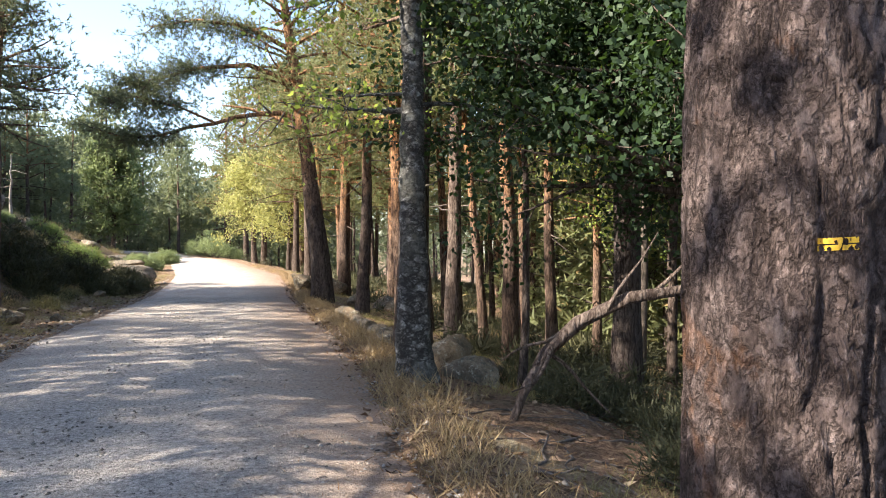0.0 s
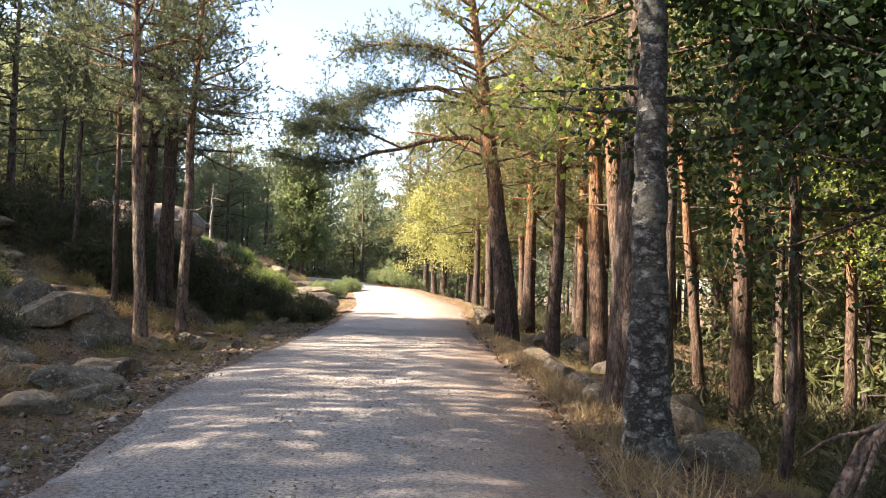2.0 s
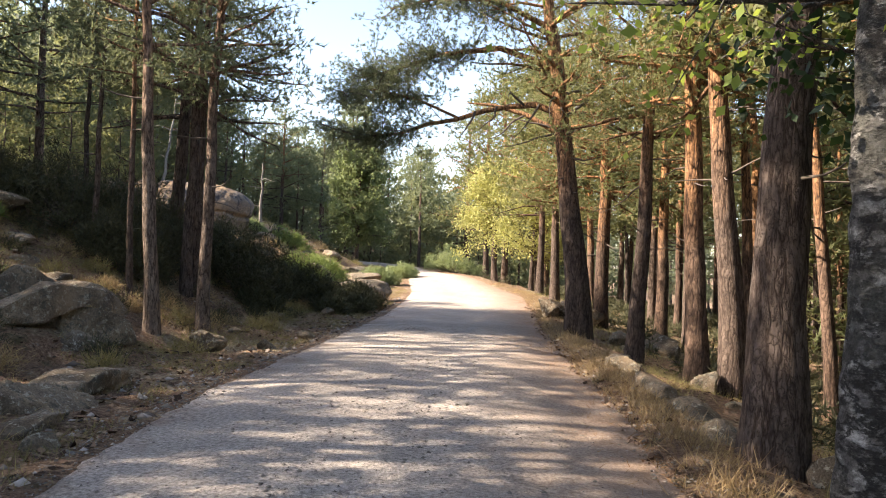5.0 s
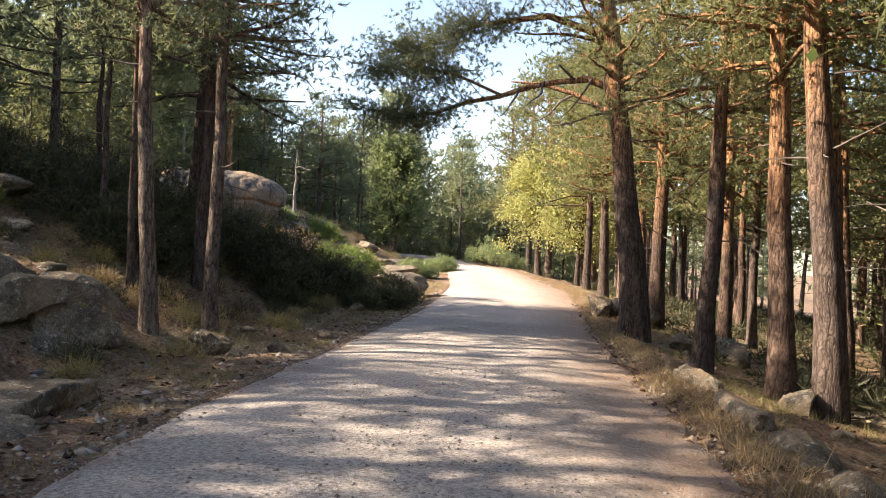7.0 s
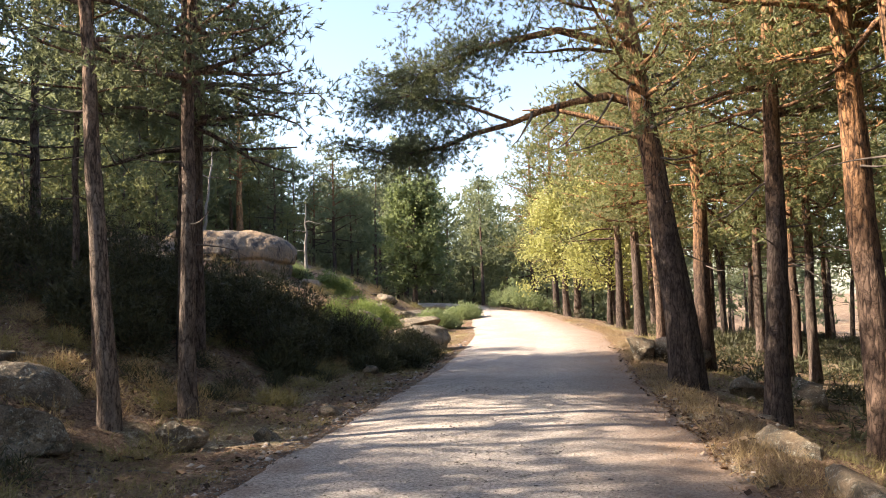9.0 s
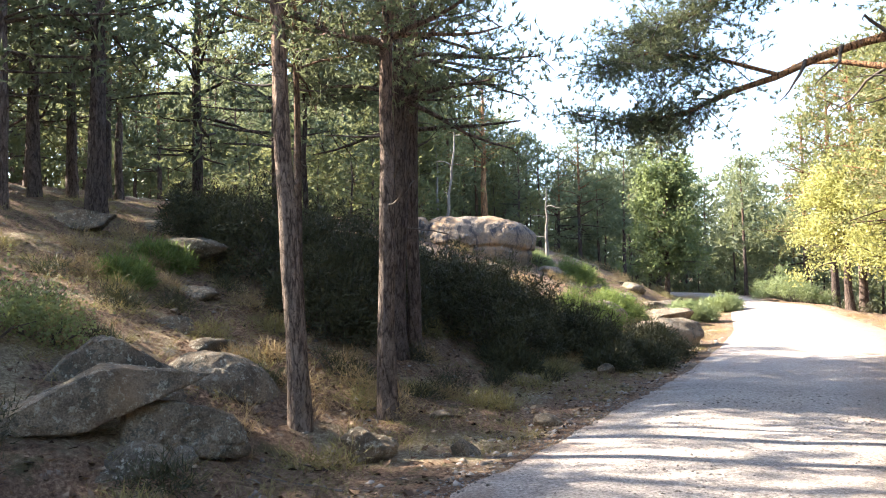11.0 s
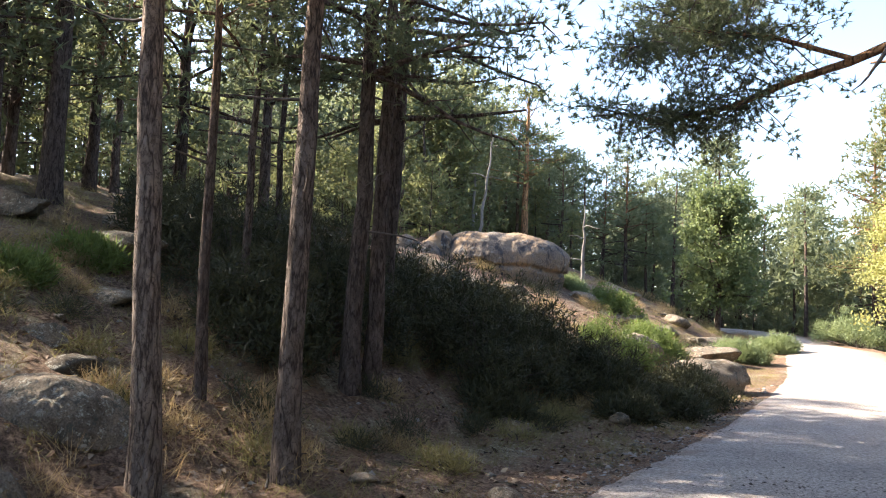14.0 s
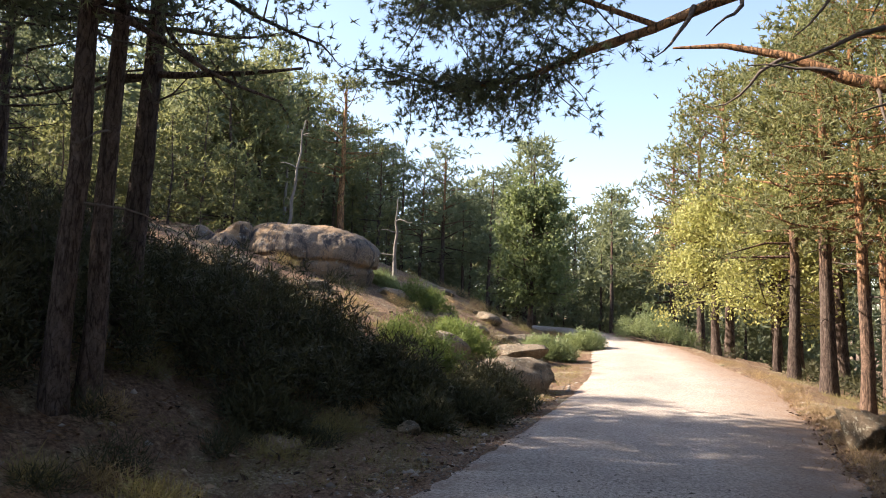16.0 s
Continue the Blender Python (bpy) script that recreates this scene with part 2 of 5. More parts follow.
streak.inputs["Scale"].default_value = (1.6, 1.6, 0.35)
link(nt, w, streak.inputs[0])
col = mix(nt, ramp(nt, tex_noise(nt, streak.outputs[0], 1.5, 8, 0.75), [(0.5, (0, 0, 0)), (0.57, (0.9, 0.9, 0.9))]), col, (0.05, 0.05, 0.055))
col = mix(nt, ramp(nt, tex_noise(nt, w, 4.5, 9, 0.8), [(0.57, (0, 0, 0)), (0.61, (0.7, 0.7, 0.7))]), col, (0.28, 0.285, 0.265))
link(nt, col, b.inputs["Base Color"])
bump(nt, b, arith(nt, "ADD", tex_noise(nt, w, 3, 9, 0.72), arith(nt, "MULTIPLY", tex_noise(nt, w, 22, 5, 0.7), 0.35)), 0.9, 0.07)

PEBBLE, nt, b = material("pebbles", 0.9, 0.2)
info = nt.nodes.new("ShaderNodeNewGeometry")
link(nt, ramp(nt, info.outputs["Random Per Island"], [(0, (0.09, 0.075, 0.065)), (0.55, (0.21, 0.185, 0.16)), (1, (0.36, 0.32, 0.285))]), b.inputs["Base Color"])

PAINT, nt, b = material("yellow_paint", 0.7, 0.3)
link(nt, ramp(nt, tex_noise(nt, coords(nt), 60, 5), [(0.3, (0.4, 0.24, 0.03)), (0.7, (0.72, 0.46, 0.04))]), b.inputs["Base Color"])

ROAD, nt, b = material("gravel_road", 0.95, 0.15)
w = world_place(nt)
stones = tex_voronoi(nt, w, 64)
base = ramp(nt, tex_noise(nt, w, 0.7, 6), [(0.3, (0.31, 0.275, 0.25)), (0.7, (0.43, 0.385, 0.345))])
col = mix(nt, 1.0, base, ramp(nt, tex_noise(nt, w, 26, 7, 0.82), [(0.36, (0.32, 0.3, 0.29)), (0.5, (0.98, 0.97, 0.96)), (0.64, (1.65, 1.63, 1.6))]), "MULTIPLY")
col = mix(nt, ramp(nt, stones, [(0.0, (0.45, 0.45, 0.45)), (0.35, (0, 0, 0))]), col, (0.42, 0.38, 0.35))
across = nt.nodes.new("ShaderNodeAttribute")
across.attribute_name = "across"
ragged = arith(nt, "ADD", across.outputs["Fac"], arith(nt, "MULTIPLY", arith(nt, "SUBTRACT", tex_noise(nt, w, 1.4, 7, 0.7), 0.5), 0.55))
col = mix(nt, ramp(nt, ragged, [(0.0, (0.55, 0.55, 0.55)), (0.1, (0, 0, 0)), (0.6, (0, 0, 0)), (0.95, (0.85, 0.85, 0.85))]), col, ramp(nt, tex_noise(nt, w, 40, 6, 0.75), [(0.3, (0.12, 0.075, 0.05)), (0.7, (0.34, 0.23, 0.16))]))
link(nt, col, b.inputs["Base Color"])
bump(nt, b, arith(nt, "ADD", arith(nt, "SUBTRACT", 1.0, stones), arith(nt, "MULTIPLY", tex_noise(nt, w, 18, 8, 0.8), 2.0)), 0.85, 0.016)

GROUND, nt, b = material("forest_floor", 0.95, 0.1)
w = world_place(nt)
soil = ramp(nt, tex_noise(nt, w, 14, 9, 0.8), [(0.36, (0.035, 0.026, 0.02)), (0.5, (0.17, 0.112, 0.078)), (0.63, (0.39, 0.28, 0.19))])
straw = ramp(nt, tex_noise(nt, w, 22, 9, 0.82), [(0.36, (0.08, 0.062, 0.042)), (0.5, (0.26, 0.21, 0.14)), (0.63, (0.52, 0.45, 0.31))])
needle_bed = ramp(nt, tex_noise(nt, w, 24, 9, 0.85), [(0.36, (0.045, 0.026, 0.018)), (0.5, (0.19, 0.12, 0.08)), (0.63, (0.43, 0.3, 0.2))])
col = mix(nt, ramp(nt, tex_noise(nt, w, 0.8, 8, 0.7), [(0.44, (0, 0, 0)), (0.56, (1, 1, 1))]), soil, needle_bed)
col = mix(nt, ramp(nt, tex_noise(nt, w, 0.5, 9, 0.72), [(0.53, (0, 0, 0)), (0.61, (1, 1, 1))]), col, straw)
col = mix(nt, ramp(nt, tex_noise(nt, w, 1.3, 9, 0.75), [(0.56, (0, 0, 0)), (0.64, (0.7, 0.7, 0.7))]), col, (0.075, 0.08, 0.04))
col = mix(nt, ramp(nt, tex_noise(nt, w, 2.2, 9, 0.75), [(0.6, (0, 0, 0)), (0.66, (0.8, 0.8, 0.8))]), col, (0.27, 0.25, 0.22))
link(nt, col, b.inputs["Base Color"])
bump(nt, b, arith(nt, "ADD", tex_noise(nt, w, 9, 9, 0.75), tex_noise(nt, w, 50, 5, 0.8)), 0.9, 0.06)


# ---- mesh helpers ----
def mesh_object(name, verts, faces, mat, smooth=False):
    """A mesh object from arrays of places and of faces that all have the same number of corners."""
    verts, faces = np.asarray(verts, dtype=np.float32), np.asarray(faces, dtype=np.int32)
    me = bpy.data.meshes.new(name)
    me.vertices.add(len(verts))
    me.vertices.foreach_set("co", verts.ravel())
    n, k = faces.shape
    me.loops.add(n * k)
    me.loops.foreach_set("vertex_index", faces.ravel())
    me.polygons.add(n)
    me.polygons.foreach_set("loop_start", np.arange(0, n * k, k, dtype=np.int32))
    me.update(calc_edges=True)
    if smooth:
        me.polygons.foreach_set("use_smooth", np.ones(n, dtype=bool))
    me.materials.append(mat)
    return new(name, me)


def under(child, parent, label=""):
    child.parent = parent
    if label:
        tagged(child, label)
    return child


def tube(points, radii, sides=8, wobble=0.0, rng=None):
    """A tapered round stem along points, closed at its end."""
    points = np.asarray(points, dtype=float)
    k = len(points)
    tang = np.gradient(points, axis=0)
    tang /= np.linalg.norm(tang, axis=1)[:, None] + 1e-9
    ref = np.array([0.0, 0.0, 1.0]) if abs(tang[0][2]) < 0.8 else np.array([1.0, 0.0, 0.0])
    s = np.cross(tang, ref)
    s /= np.linalg.norm(s, axis=1)[:, None] + 1e-9
    u = np.cross(s, tang)
    a = np.linspace(0, 2 * np.pi, sides, endpoint=False)
    r = np.asarray(radii, dtype=float)[:, None] * np.ones(sides)
    if wobble and rng is not None:
        r = r * (1 + wobble * rng.normal(size=(k, sides)))
    ring = points[:, None, :] + r[..., None] * (np.cos(a)[None, :, None] * s[:, None, :] + np.sin(a)[None, :, None] * u[:, None, :])
    verts = ring.reshape(-1, 3)
    i = np.arange(k - 1)[:, None] * sides
    j = np.arange(sides)[None, :]
    jn = (j + 1) % sides
    faces = np.stack([i + j, i + jn, i + sides + jn, i + sides + j], -1).reshape(-1, 4)
    return verts, faces


def joined(pieces):
    vs, fs, n = [], [], 0
    for v, f in pieces:
        vs.append(v)
        fs.append(f + n)
        n += len(v)
    return np.concatenate(vs), np.concatenate(fs)


def bend(start, way, length, rng, n=5, droop=0.0, kink=0.06):
    """A crooked line from start."""
    way = np.asarray(way, dtype=float)
    way = way / np.linalg.norm(way)
    pts, p, d = [np.asarray(start, dtype=float)], np.asarray(start, dtype=float), way.copy()
    for i in range(n):
        d = d + rng.normal(size=3) * kink + np.array([0, 0, -droop if i < n / 2 else droop * 1.2])
        d /= np.linalg.norm(d)
        p = p + d * length / n
        pts.append(p)
    return np.array(pts)


def sprigs(centres, spread, count, length, width, rng, up=0.5):
    """Many thin three-cornered sprigs that stand out of clumps round the centres."""
    centres = np.asarray(centres, dtype=float)
    n = len(centres) * count
    off = rng.normal(size=(n, 3))
    off /= np.linalg.norm(off, axis=1)[:, None]
    off *= rng.uniform(0.25, 1.0, (n, 1))
    size = np.repeat(rng.uniform(0.75, 1.3, len(centres)), count)[:, None]
    base = np.repeat(centres, count, axis=0) + off * np.array(spread) * size
    d = off + rng.normal(size=(n, 3)) * 0.5 + np.array([0, 0, up])
    d /= np.linalg.norm(d, axis=1)[:, None]
    s = np.cross(d, rng.normal(size=(n, 3)))
    s /= np.linalg.norm(s, axis=1)[:, None]
    ln, wd = length * rng.uniform(0.6, 1.3, (n, 1)), width * rng.uniform(0.7, 1.3, (n, 1))
    verts = np.stack([base - s * wd / 2, base + s * wd / 2, base + d * ln], 1).reshape(-1, 3)
    return verts, np.arange(3 * n).reshape(n, 3)


def tufts(centres, spread, ends, per, length, width, rng, up=0.35):
    """Needle tufts: round each centre some twig ends, each a small burst of thin needles."""
    centres = np.asarray(centres, dtype=float)
    off = rng.normal(size=(len(centres) * ends, 3)) * 0.62 * np.array(spread)
    tips = np.repeat(centres, ends, axis=0) + off
    lean = off / (np.linalg.norm(off, axis=1)[:, None] + 1e-6) * 0.6 + np.array([0, 0, up])
    n = len(tips) * per
    base = np.repeat(tips, per, axis=0)
    d = rng.normal(size=(n, 3)) * 0.75 + np.repeat(lean, per, axis=0)
    d /= np.linalg.norm(d, axis=1)[:, None]
    s = np.cross(d, rng.normal(size=(n, 3)))
    s /= np.linalg.norm(s, axis=1)[:, None]
    ln = length * rng.uniform(0.6, 1.25, (n, 1))
    base = base - d * ln * rng.uniform(0.0, 0.35, (n, 1))
    verts = np.stack([base - s * width / 2, base + s * width / 2, base + d * ln], 1).reshape(-1, 3)
    return verts, np.arange(3 * n).reshape(n, 3)


def leaves(centres, spread, count, size, rng):
    """Small four-cornered leaves scattered round the centres."""
    centres = np.asarray(centres, dtype=float)
    n = len(centres) * count
    off = rng.normal(size=(n, 3)) * 0.5
    base = np.repeat(centres, count, axis=0) + off * np.array(spread)
    d = rng.normal(size=(n, 3)) + np.array([0, 0, -0.3])
    d /= np.linalg.norm(d, axis=1)[:, None]
    s = np.cross(d, rng.normal(size=(n, 3)))
    s /= np.linalg.norm(s, axis=1)[:, None]
    l = size * rng.uniform(0.6, 1.25, (n, 1))
    verts = np.stack([base, base + d * l * 0.5 + s * l * 0.33, base + d * l, base + d * l * 0.5 - s * l * 0.33], 1).reshape(-1, 3)
    return verts, np.arange(4 * n).reshape(n, 4)


# ---- the lie of the land ----
YS = [-40, 0, 5, 10, 13, 17, 20, 24, 30, 36, 40, 46, 48, 52, 56, 60, 75, 140]
LEFT = [6.5, -2.6, -3.9, -5.75, -6.75, -7.6, -8.35, -9.3, -10.8, -12.4, -13.95, -16.1, -17.2, -19.5, -22.3, -26.5, -52, -170]
RIGHT = [11, 1.05, -0.1, -1.05, -1.7, -2.75, -3.5, -4.5, -5.85, -7.5, -9.5, -12.5, -14.4, -16.8, -19, -22.5, -46, -160]
ZY, ZZ = [-40, 0, 26, 32, 40, 46, 60, 85, 140], [0.2, 0, -0.15, -0.02, 0.4, 0.75, 1.2, 1.8, 3]
BANK_D = [0, 0.4, 1, 2.1, 2.6, 3.5, 6, 8.8, 12.2, 15.5, 25, 60, 400]
BANK_Z = [-0.02, -0.06, -0.04, 0.02, 0.14, 0.5, 1.5, 2.55, 3.6, 4.3, 6, 9, 16]
DROP_D = [0, 0.35, 1.1, 2.3, 5, 10, 30, 400]
DROP_Z = [0, 0.05, -0.12, -0.38, -0.8, -1.4, -3.3, -12]


def edges(y):
    return np.interp(y, YS, LEFT), np.interp(y, YS, RIGHT)


def land(x, y):
    """Height of the ground at x, y."""
    l, r = edges(y)
    z = np.interp(y, ZY, ZZ)
    if x < l:
        d = l - x
        rough = min(1.0, d / 2.0)
        return z + np.interp(d, BANK_D, BANK_Z) + rough * (0.2 * noise.noise((x * 0.45, y * 0.45, 1.3)) + 0.1 * noise.noise((x * 1.7, y * 1.7, 4.0)) + 0.05 * noise.noise((x * 4.3, y * 4.3, 6.0)))
    if x > r:
        d = x - r
        rough = min(1.0, d / 1.5)
        return z + np.interp(d, DROP_D, DROP_Z) + rough * (0.16 * noise.noise((x * 0.5, y * 0.5, 7.7)) + 0.07 * noise.noise((x * 2.0, y * 2.0, 2.0)))
    return z


def steps(stops):
    out = []
    for (a, b, s) in stops:
        out.extend(np.arange(a, b, s))
    return np.array(out + [stops[-1][1]])


gx = steps([(-900, -120, 60), (-120, -40, 4), (-40, -22, 0.6), (-22, -13, 0.3), (-13, 3.5, 0.16), (3.5, 12, 0.5), (12, 60, 3), (60, 900, 60)])
gy = steps([(-900, -60, 60), (-60, -6, 3), (-6, 2, 0.4), (2, 32, 0.17), (32, 52, 0.4), (52, 100, 2), (100, 220, 10), (220, 900, 60)])
gv = []
for yy in gy:
    l, r = edges(yy)
    for xx in gx:
        z = land(xx, yy)
        inside = min(xx - l, r - xx)
        if inside > 0:
            z -= min(0.07, inside * 0.25)
        else:
            z += 0.02 * noise.noise((xx * 6, yy * 6, 0.0)) + 0.015
        gv.append((xx, yy, z))
nx = len(gx)
ii, jj = np.meshgrid(np.arange(len(gy) - 1), np.arange(nx - 1), indexing="ij")
q = (ii * nx + jj).ravel()
ground = mesh_object("ground", gv, np.stack([q, q + 1, q + 1 + nx, q + nx], -1), GROUND, True)
tagged(ground, "sloping forest floor of brown needles, soil and dry grass", "ground", kind="structure")

ry = steps([(-40, -4, 2), (-4, 34, 0.15), (34, 60, 0.4), (60, 140, 4)])
rv, cols = [], 41
for yy in ry:
    l, r = edges(yy)
    l -= 0.12 + 0.16 * noise.noise((yy * 0.8, 3.1, 0)) + 0.08 * noise.noise((yy * 3.3, 8.1, 0))
    r += 0.12 + 0.16 * noise.noise((yy * 0.8, 5.9, 0)) + 0.08 * noise.noise((yy * 3.3, 2.2, 0))
    for k in range(cols):
        s = k / (cols - 1)
        xx = l + (r - l) * s
        crown = 0.05 * (1 - (2 * s - 1) ** 2) - 0.012 * math.cos((s - 0.5) * 14)
        edge = -0.09 * max(0, abs(2 * s - 1) - 0.93) / 0.07
        rv.append((xx, yy, np.interp(yy, ZY, ZZ) + crown + edge + 0.012 * noise.noise((xx * 0.9, yy * 0.9, 0)) + 0.006 * noise.noise((xx * 5, yy * 5, 0))))
ii, jj = np.meshgrid(np.arange(len(ry) - 1), np.arange(cols - 1), indexing="ij")
q = (ii * cols + jj).ravel()
road = mesh_object("road", rv, np.stack([q, q + 1, q + 1 + cols, q + cols], -1), ROAD, True)
side = road.data.attributes.new("across", "FLOAT", "POINT")
side.data.foreach_set("value", np.tile(np.linspace(0, 1, cols), len(ry)).astype(np.float32))
tagged(road, "pale grey gravel forest road with worn wheel tracks", "road", kind="structure")


# ---- trees ----
def pine(name, seed, height, crown, reach, dia, lean=(0, 0), fine=1.0, bark=None, needles=None, label="", dead=6, limbs_apart=True, turn_up=0.0, sway=0.0, step=0.42):
    """A Scots pine: trunk, limbs and a crown of needle clumps; its foot at the origin. crown: the height at which living limbs begin."""
    rng = np.random.default_rng(seed)
    bark, needles = bark or BARK, needles or NEEDLES
    thing = new(name)
    n = 16
    hs = np.linspace(-0.25, height, n)
    f = np.clip(hs / height, 0, 1)
    bow = sway * np.sin(f * 3.0)
    wob = np.cumsum(rng.normal(size=(n, 2)) * 0.018, axis=0)
    wob -= wob[1]
    px = np.stack([lean[0] * f * height + wob[:, 0] + bow, lean[1] * f * height + wob[:, 1], hs], -1)
    rad = dia / 2 * np.clip(1 - 0.78 * f ** 1.15, 0.06, 1)
    rad[0] *= 1.35
    rad[1] *= 1.12
    stem = tube(px, rad, 14 if fine >= 1 else 8, 0.03, rng)

    def at(h):
        return np.array([np.interp(h, hs, px[:, i]) for i in range(3)]), np.interp(h, hs, rad)

    limb_list, centres, h = [], [], crown
    while h < height - 0.1:
        g = (h - crown) / (height - crown)
        for _ in range(rng.integers(3, 5) if fine >= 1 else rng.integers(2, 5)):
            az = rng.uniform(0, 2 * np.pi)
            ln = reach * (0.35 + 0.65 * np.sin(min(1.0, (1 - g) * 1.05) * np.pi * 0.62)) * rng.uniform(0.55, 1.1)
            el = rng.uniform(-0.05, 0.35) + 0.6 * g + turn_up
            p0, r0 = at(h + rng.uniform(-0.15, 0.15))
            pts = bend(p0, (np.cos(az) * np.cos(el), np.sin(az) * np.cos(el), np.sin(el)), ln, rng, 5, 0.08, 0.09)
            lr = max(0.012, min(r0 * 0.5, 0.012 + 0.018 * ln))
            pieces = [tube(pts, np.linspace(lr, lr * 0.3, 6), 6)] if fine >= 1 else [tube(pts[[0, 2, 5]], (lr, lr * 0.7, lr * 0.3), 3)]
            twigs = 5 if fine >= 1 else 3
            for k in range(twigs):
                s = rng.uniform(0.35, 1.0)
                q0 = np.array([np.interp(s * 5, np.arange(6), pts[:, i]) for i in range(3)])
                side = rng.normal(size=3) * 0.8 + (pts[-1] - pts[0]) / ln * 0.7 + np.array([0, 0, 0.25])
                tp = bend(q0, side, rng.uniform(0.25, 0.55) * (0.5 + 0.3 * ln), rng, 2, 0, 0.1)
                centres.append(tp[-1])
                if fine >= 1:
                    pieces.append(tube(tp, np.linspace(lr * 0.35, 0.004, 3), 3))
                    centres.append(tp[1] + rng.normal(size=3) * 0.08)
            centres.append(pts[-1])
            limb_list.append(joined(pieces))
        h += step if fine >= 1 else step * 1.15
    centres.append(px[-1])
    low = []
    for _ in range(dead):
        p0, r0 = at(rng.uniform(max(1.6, crown * 0.45), crown + 0.4))
        az = rng.uniform(0, 2 * np.pi)
        pts = bend(p0, (np.cos(az), np.sin(az), rng.uniform(-0.25, 0.2)), rng.uniform(0.35, 1.3), rng, 4, 0.03, 0.16)
        low.append(tube(pts, np.linspace(0.02, 0.005, 5), 5) if fine >= 1 else tube(pts[[0, 2, 4]], (0.02, 0.014, 0.005), 3))
    if limbs_apart:
        under(mesh_object("trunk", *stem, bark, True), thing)
        for vf in limb_list:
            under(mesh_object("branch", *vf, bark, True), thing)
        for vf in low:
            under(mesh_object("dead_branch", *vf, DEAD, True), thing, "bare dead branch stub")
    else:
        under(mesh_object("trunk", *joined([stem, *limb_list, *low]), bark, True), thing)
    if fine >= 1:
        vf = tufts(centres, (0.42, 0.42, 0.17), 6, 7, 0.15, 0.024, rng, 0.4)
    else:
        vf = tufts(centres, (0.5, 0.5, 0.15), 5, 5, 0.31, 0.07, rng, 0.45)
    under(mesh_object("crown", *vf, needles), thing)
    return tagged(thing, label or "tall Scots pine with flaking bark and tufted green needles", "pine tree", "pines of the wood")


def stand(thing, x, y, turn=0.0, size=1.0):
    thing.matrix_basis = Matrix.Translation((x, y, land(x, y) - 0.02)) @ Matrix.Rotation(turn, 4, "Z") @ Matrix.Diagonal((size, size, size, 1))
    return thing


def place_at(x, y, turn=0.0, size=1.0):
    return Matrix.Translation((x, y, land(x, y) - 0.02)) @ Matrix.Rotation(turn, 4, "Z") @ Matrix.Diagonal((size, size, size, 1))


def broadleaf(name, seed, height, fork, reach, dia, lean, mat, bark, leaf, per, clumps, label, category, low=0.45):
    """A leafy tree with a forking stem and clouds of leaves with gaps between them."""
    rng = np.random.default_rng(seed)
    thing = new(name)
    n = 12
    hs = np.linspace(-0.2, height * 0.9, n)
    f = np.clip(hs / height, 0, 1)
    wob = np.cumsum(rng.normal(size=(n, 2)) * 0.025, axis=0)
    wob -= wob[1]
    px = np.stack([lean[0] * hs + wob[:, 0], lean[1] * hs + wob[:, 1], hs], -1)
    rad = dia / 2 * np.clip(1 - 0.8 * f, 0.08, 1)
    rad[0] *= 1.3
    rad[1] *= 1.1
    if bark is BIRCH:
        hh = np.linspace(-0.2, height * 0.9, 150)
        line = np.stack([np.interp(hh, hs, px[:, i]) for i in range(3)], -1)
        stem = list(tube(line, np.interp(hh, hs, rad) * (1 + 0.22 * np.exp(-np.maximum(hh, 0) * 4)), 40))
        for k in range(len(stem[0])):
            c = line[k // 40]
            p = Vector(stem[0][k])
            ridge = 0.03 * noise.noise(p * 2.2) + 0.014 * noise.noise(p * 7) + 0.008 * noise.noise(p * 18) + 0.05 * max(0, 0.6 - p.z) * noise.noise(Vector((p.x * 9, p.y * 9, 1)))
            out = stem[0][k] - c
            stem[0][k] = c + out * (1 + ridge / max(0.05, np.linalg.norm(out)))
        under(mesh_object("trunk", *stem, bark, True), thing)
    else:
        under(mesh_object("trunk", *tube(px, rad, 16, 0.04, rng), bark, True), thing)
    centres = []
    for k in range(clumps):
        h = fork + (height * 0.88 - fork) * rng.random() ** 0.8
        p0 = np.array([np.interp(h, hs, px[:, i]) for i in range(3)])
        g = (h - fork) / (height - fork)
        az = rng.uniform(0, 2 * np.pi)
        ln = reach * (1 - 0.65 * g) * rng.uniform(0.5, 1.1)
        el = rng.uniform(-0.1, 0.7)
        pts = bend(p0, (np.cos(az) * np.cos(el), np.sin(az) * np.cos(el), np.sin(el)), ln, rng, 5, 0.04, 0.12)
        pieces = [tube(pts, np.linspace(0.012 + 0.012 * ln, 0.005, 6), 5)]
        for _ in range(4):
            s = rng.uniform(low, 1)
            q0 = np.array([np.interp(s * 5, np.arange(6), pts[:, i]) for i in range(3)])
            tp = bend(q0, rng.normal(size=3) + (pts[-1] - pts[0]) / ln, rng.uniform(0.3, 0.8), rng, 2, 0.1, 0.1)
            pieces.append(tube(tp, (0.008, 0.006, 0.003), 3))
            centres += [tp[-1], tp[1]]
        centres.append(pts[-1])
        under(mesh_object("branch", *joined(pieces), bark, True), thing)
    under(mesh_object("crown", *leaves(centres, (0.42, 0.42, 0.34), per, leaf, rng), mat), thing)
    return tagged(thing, label, category)


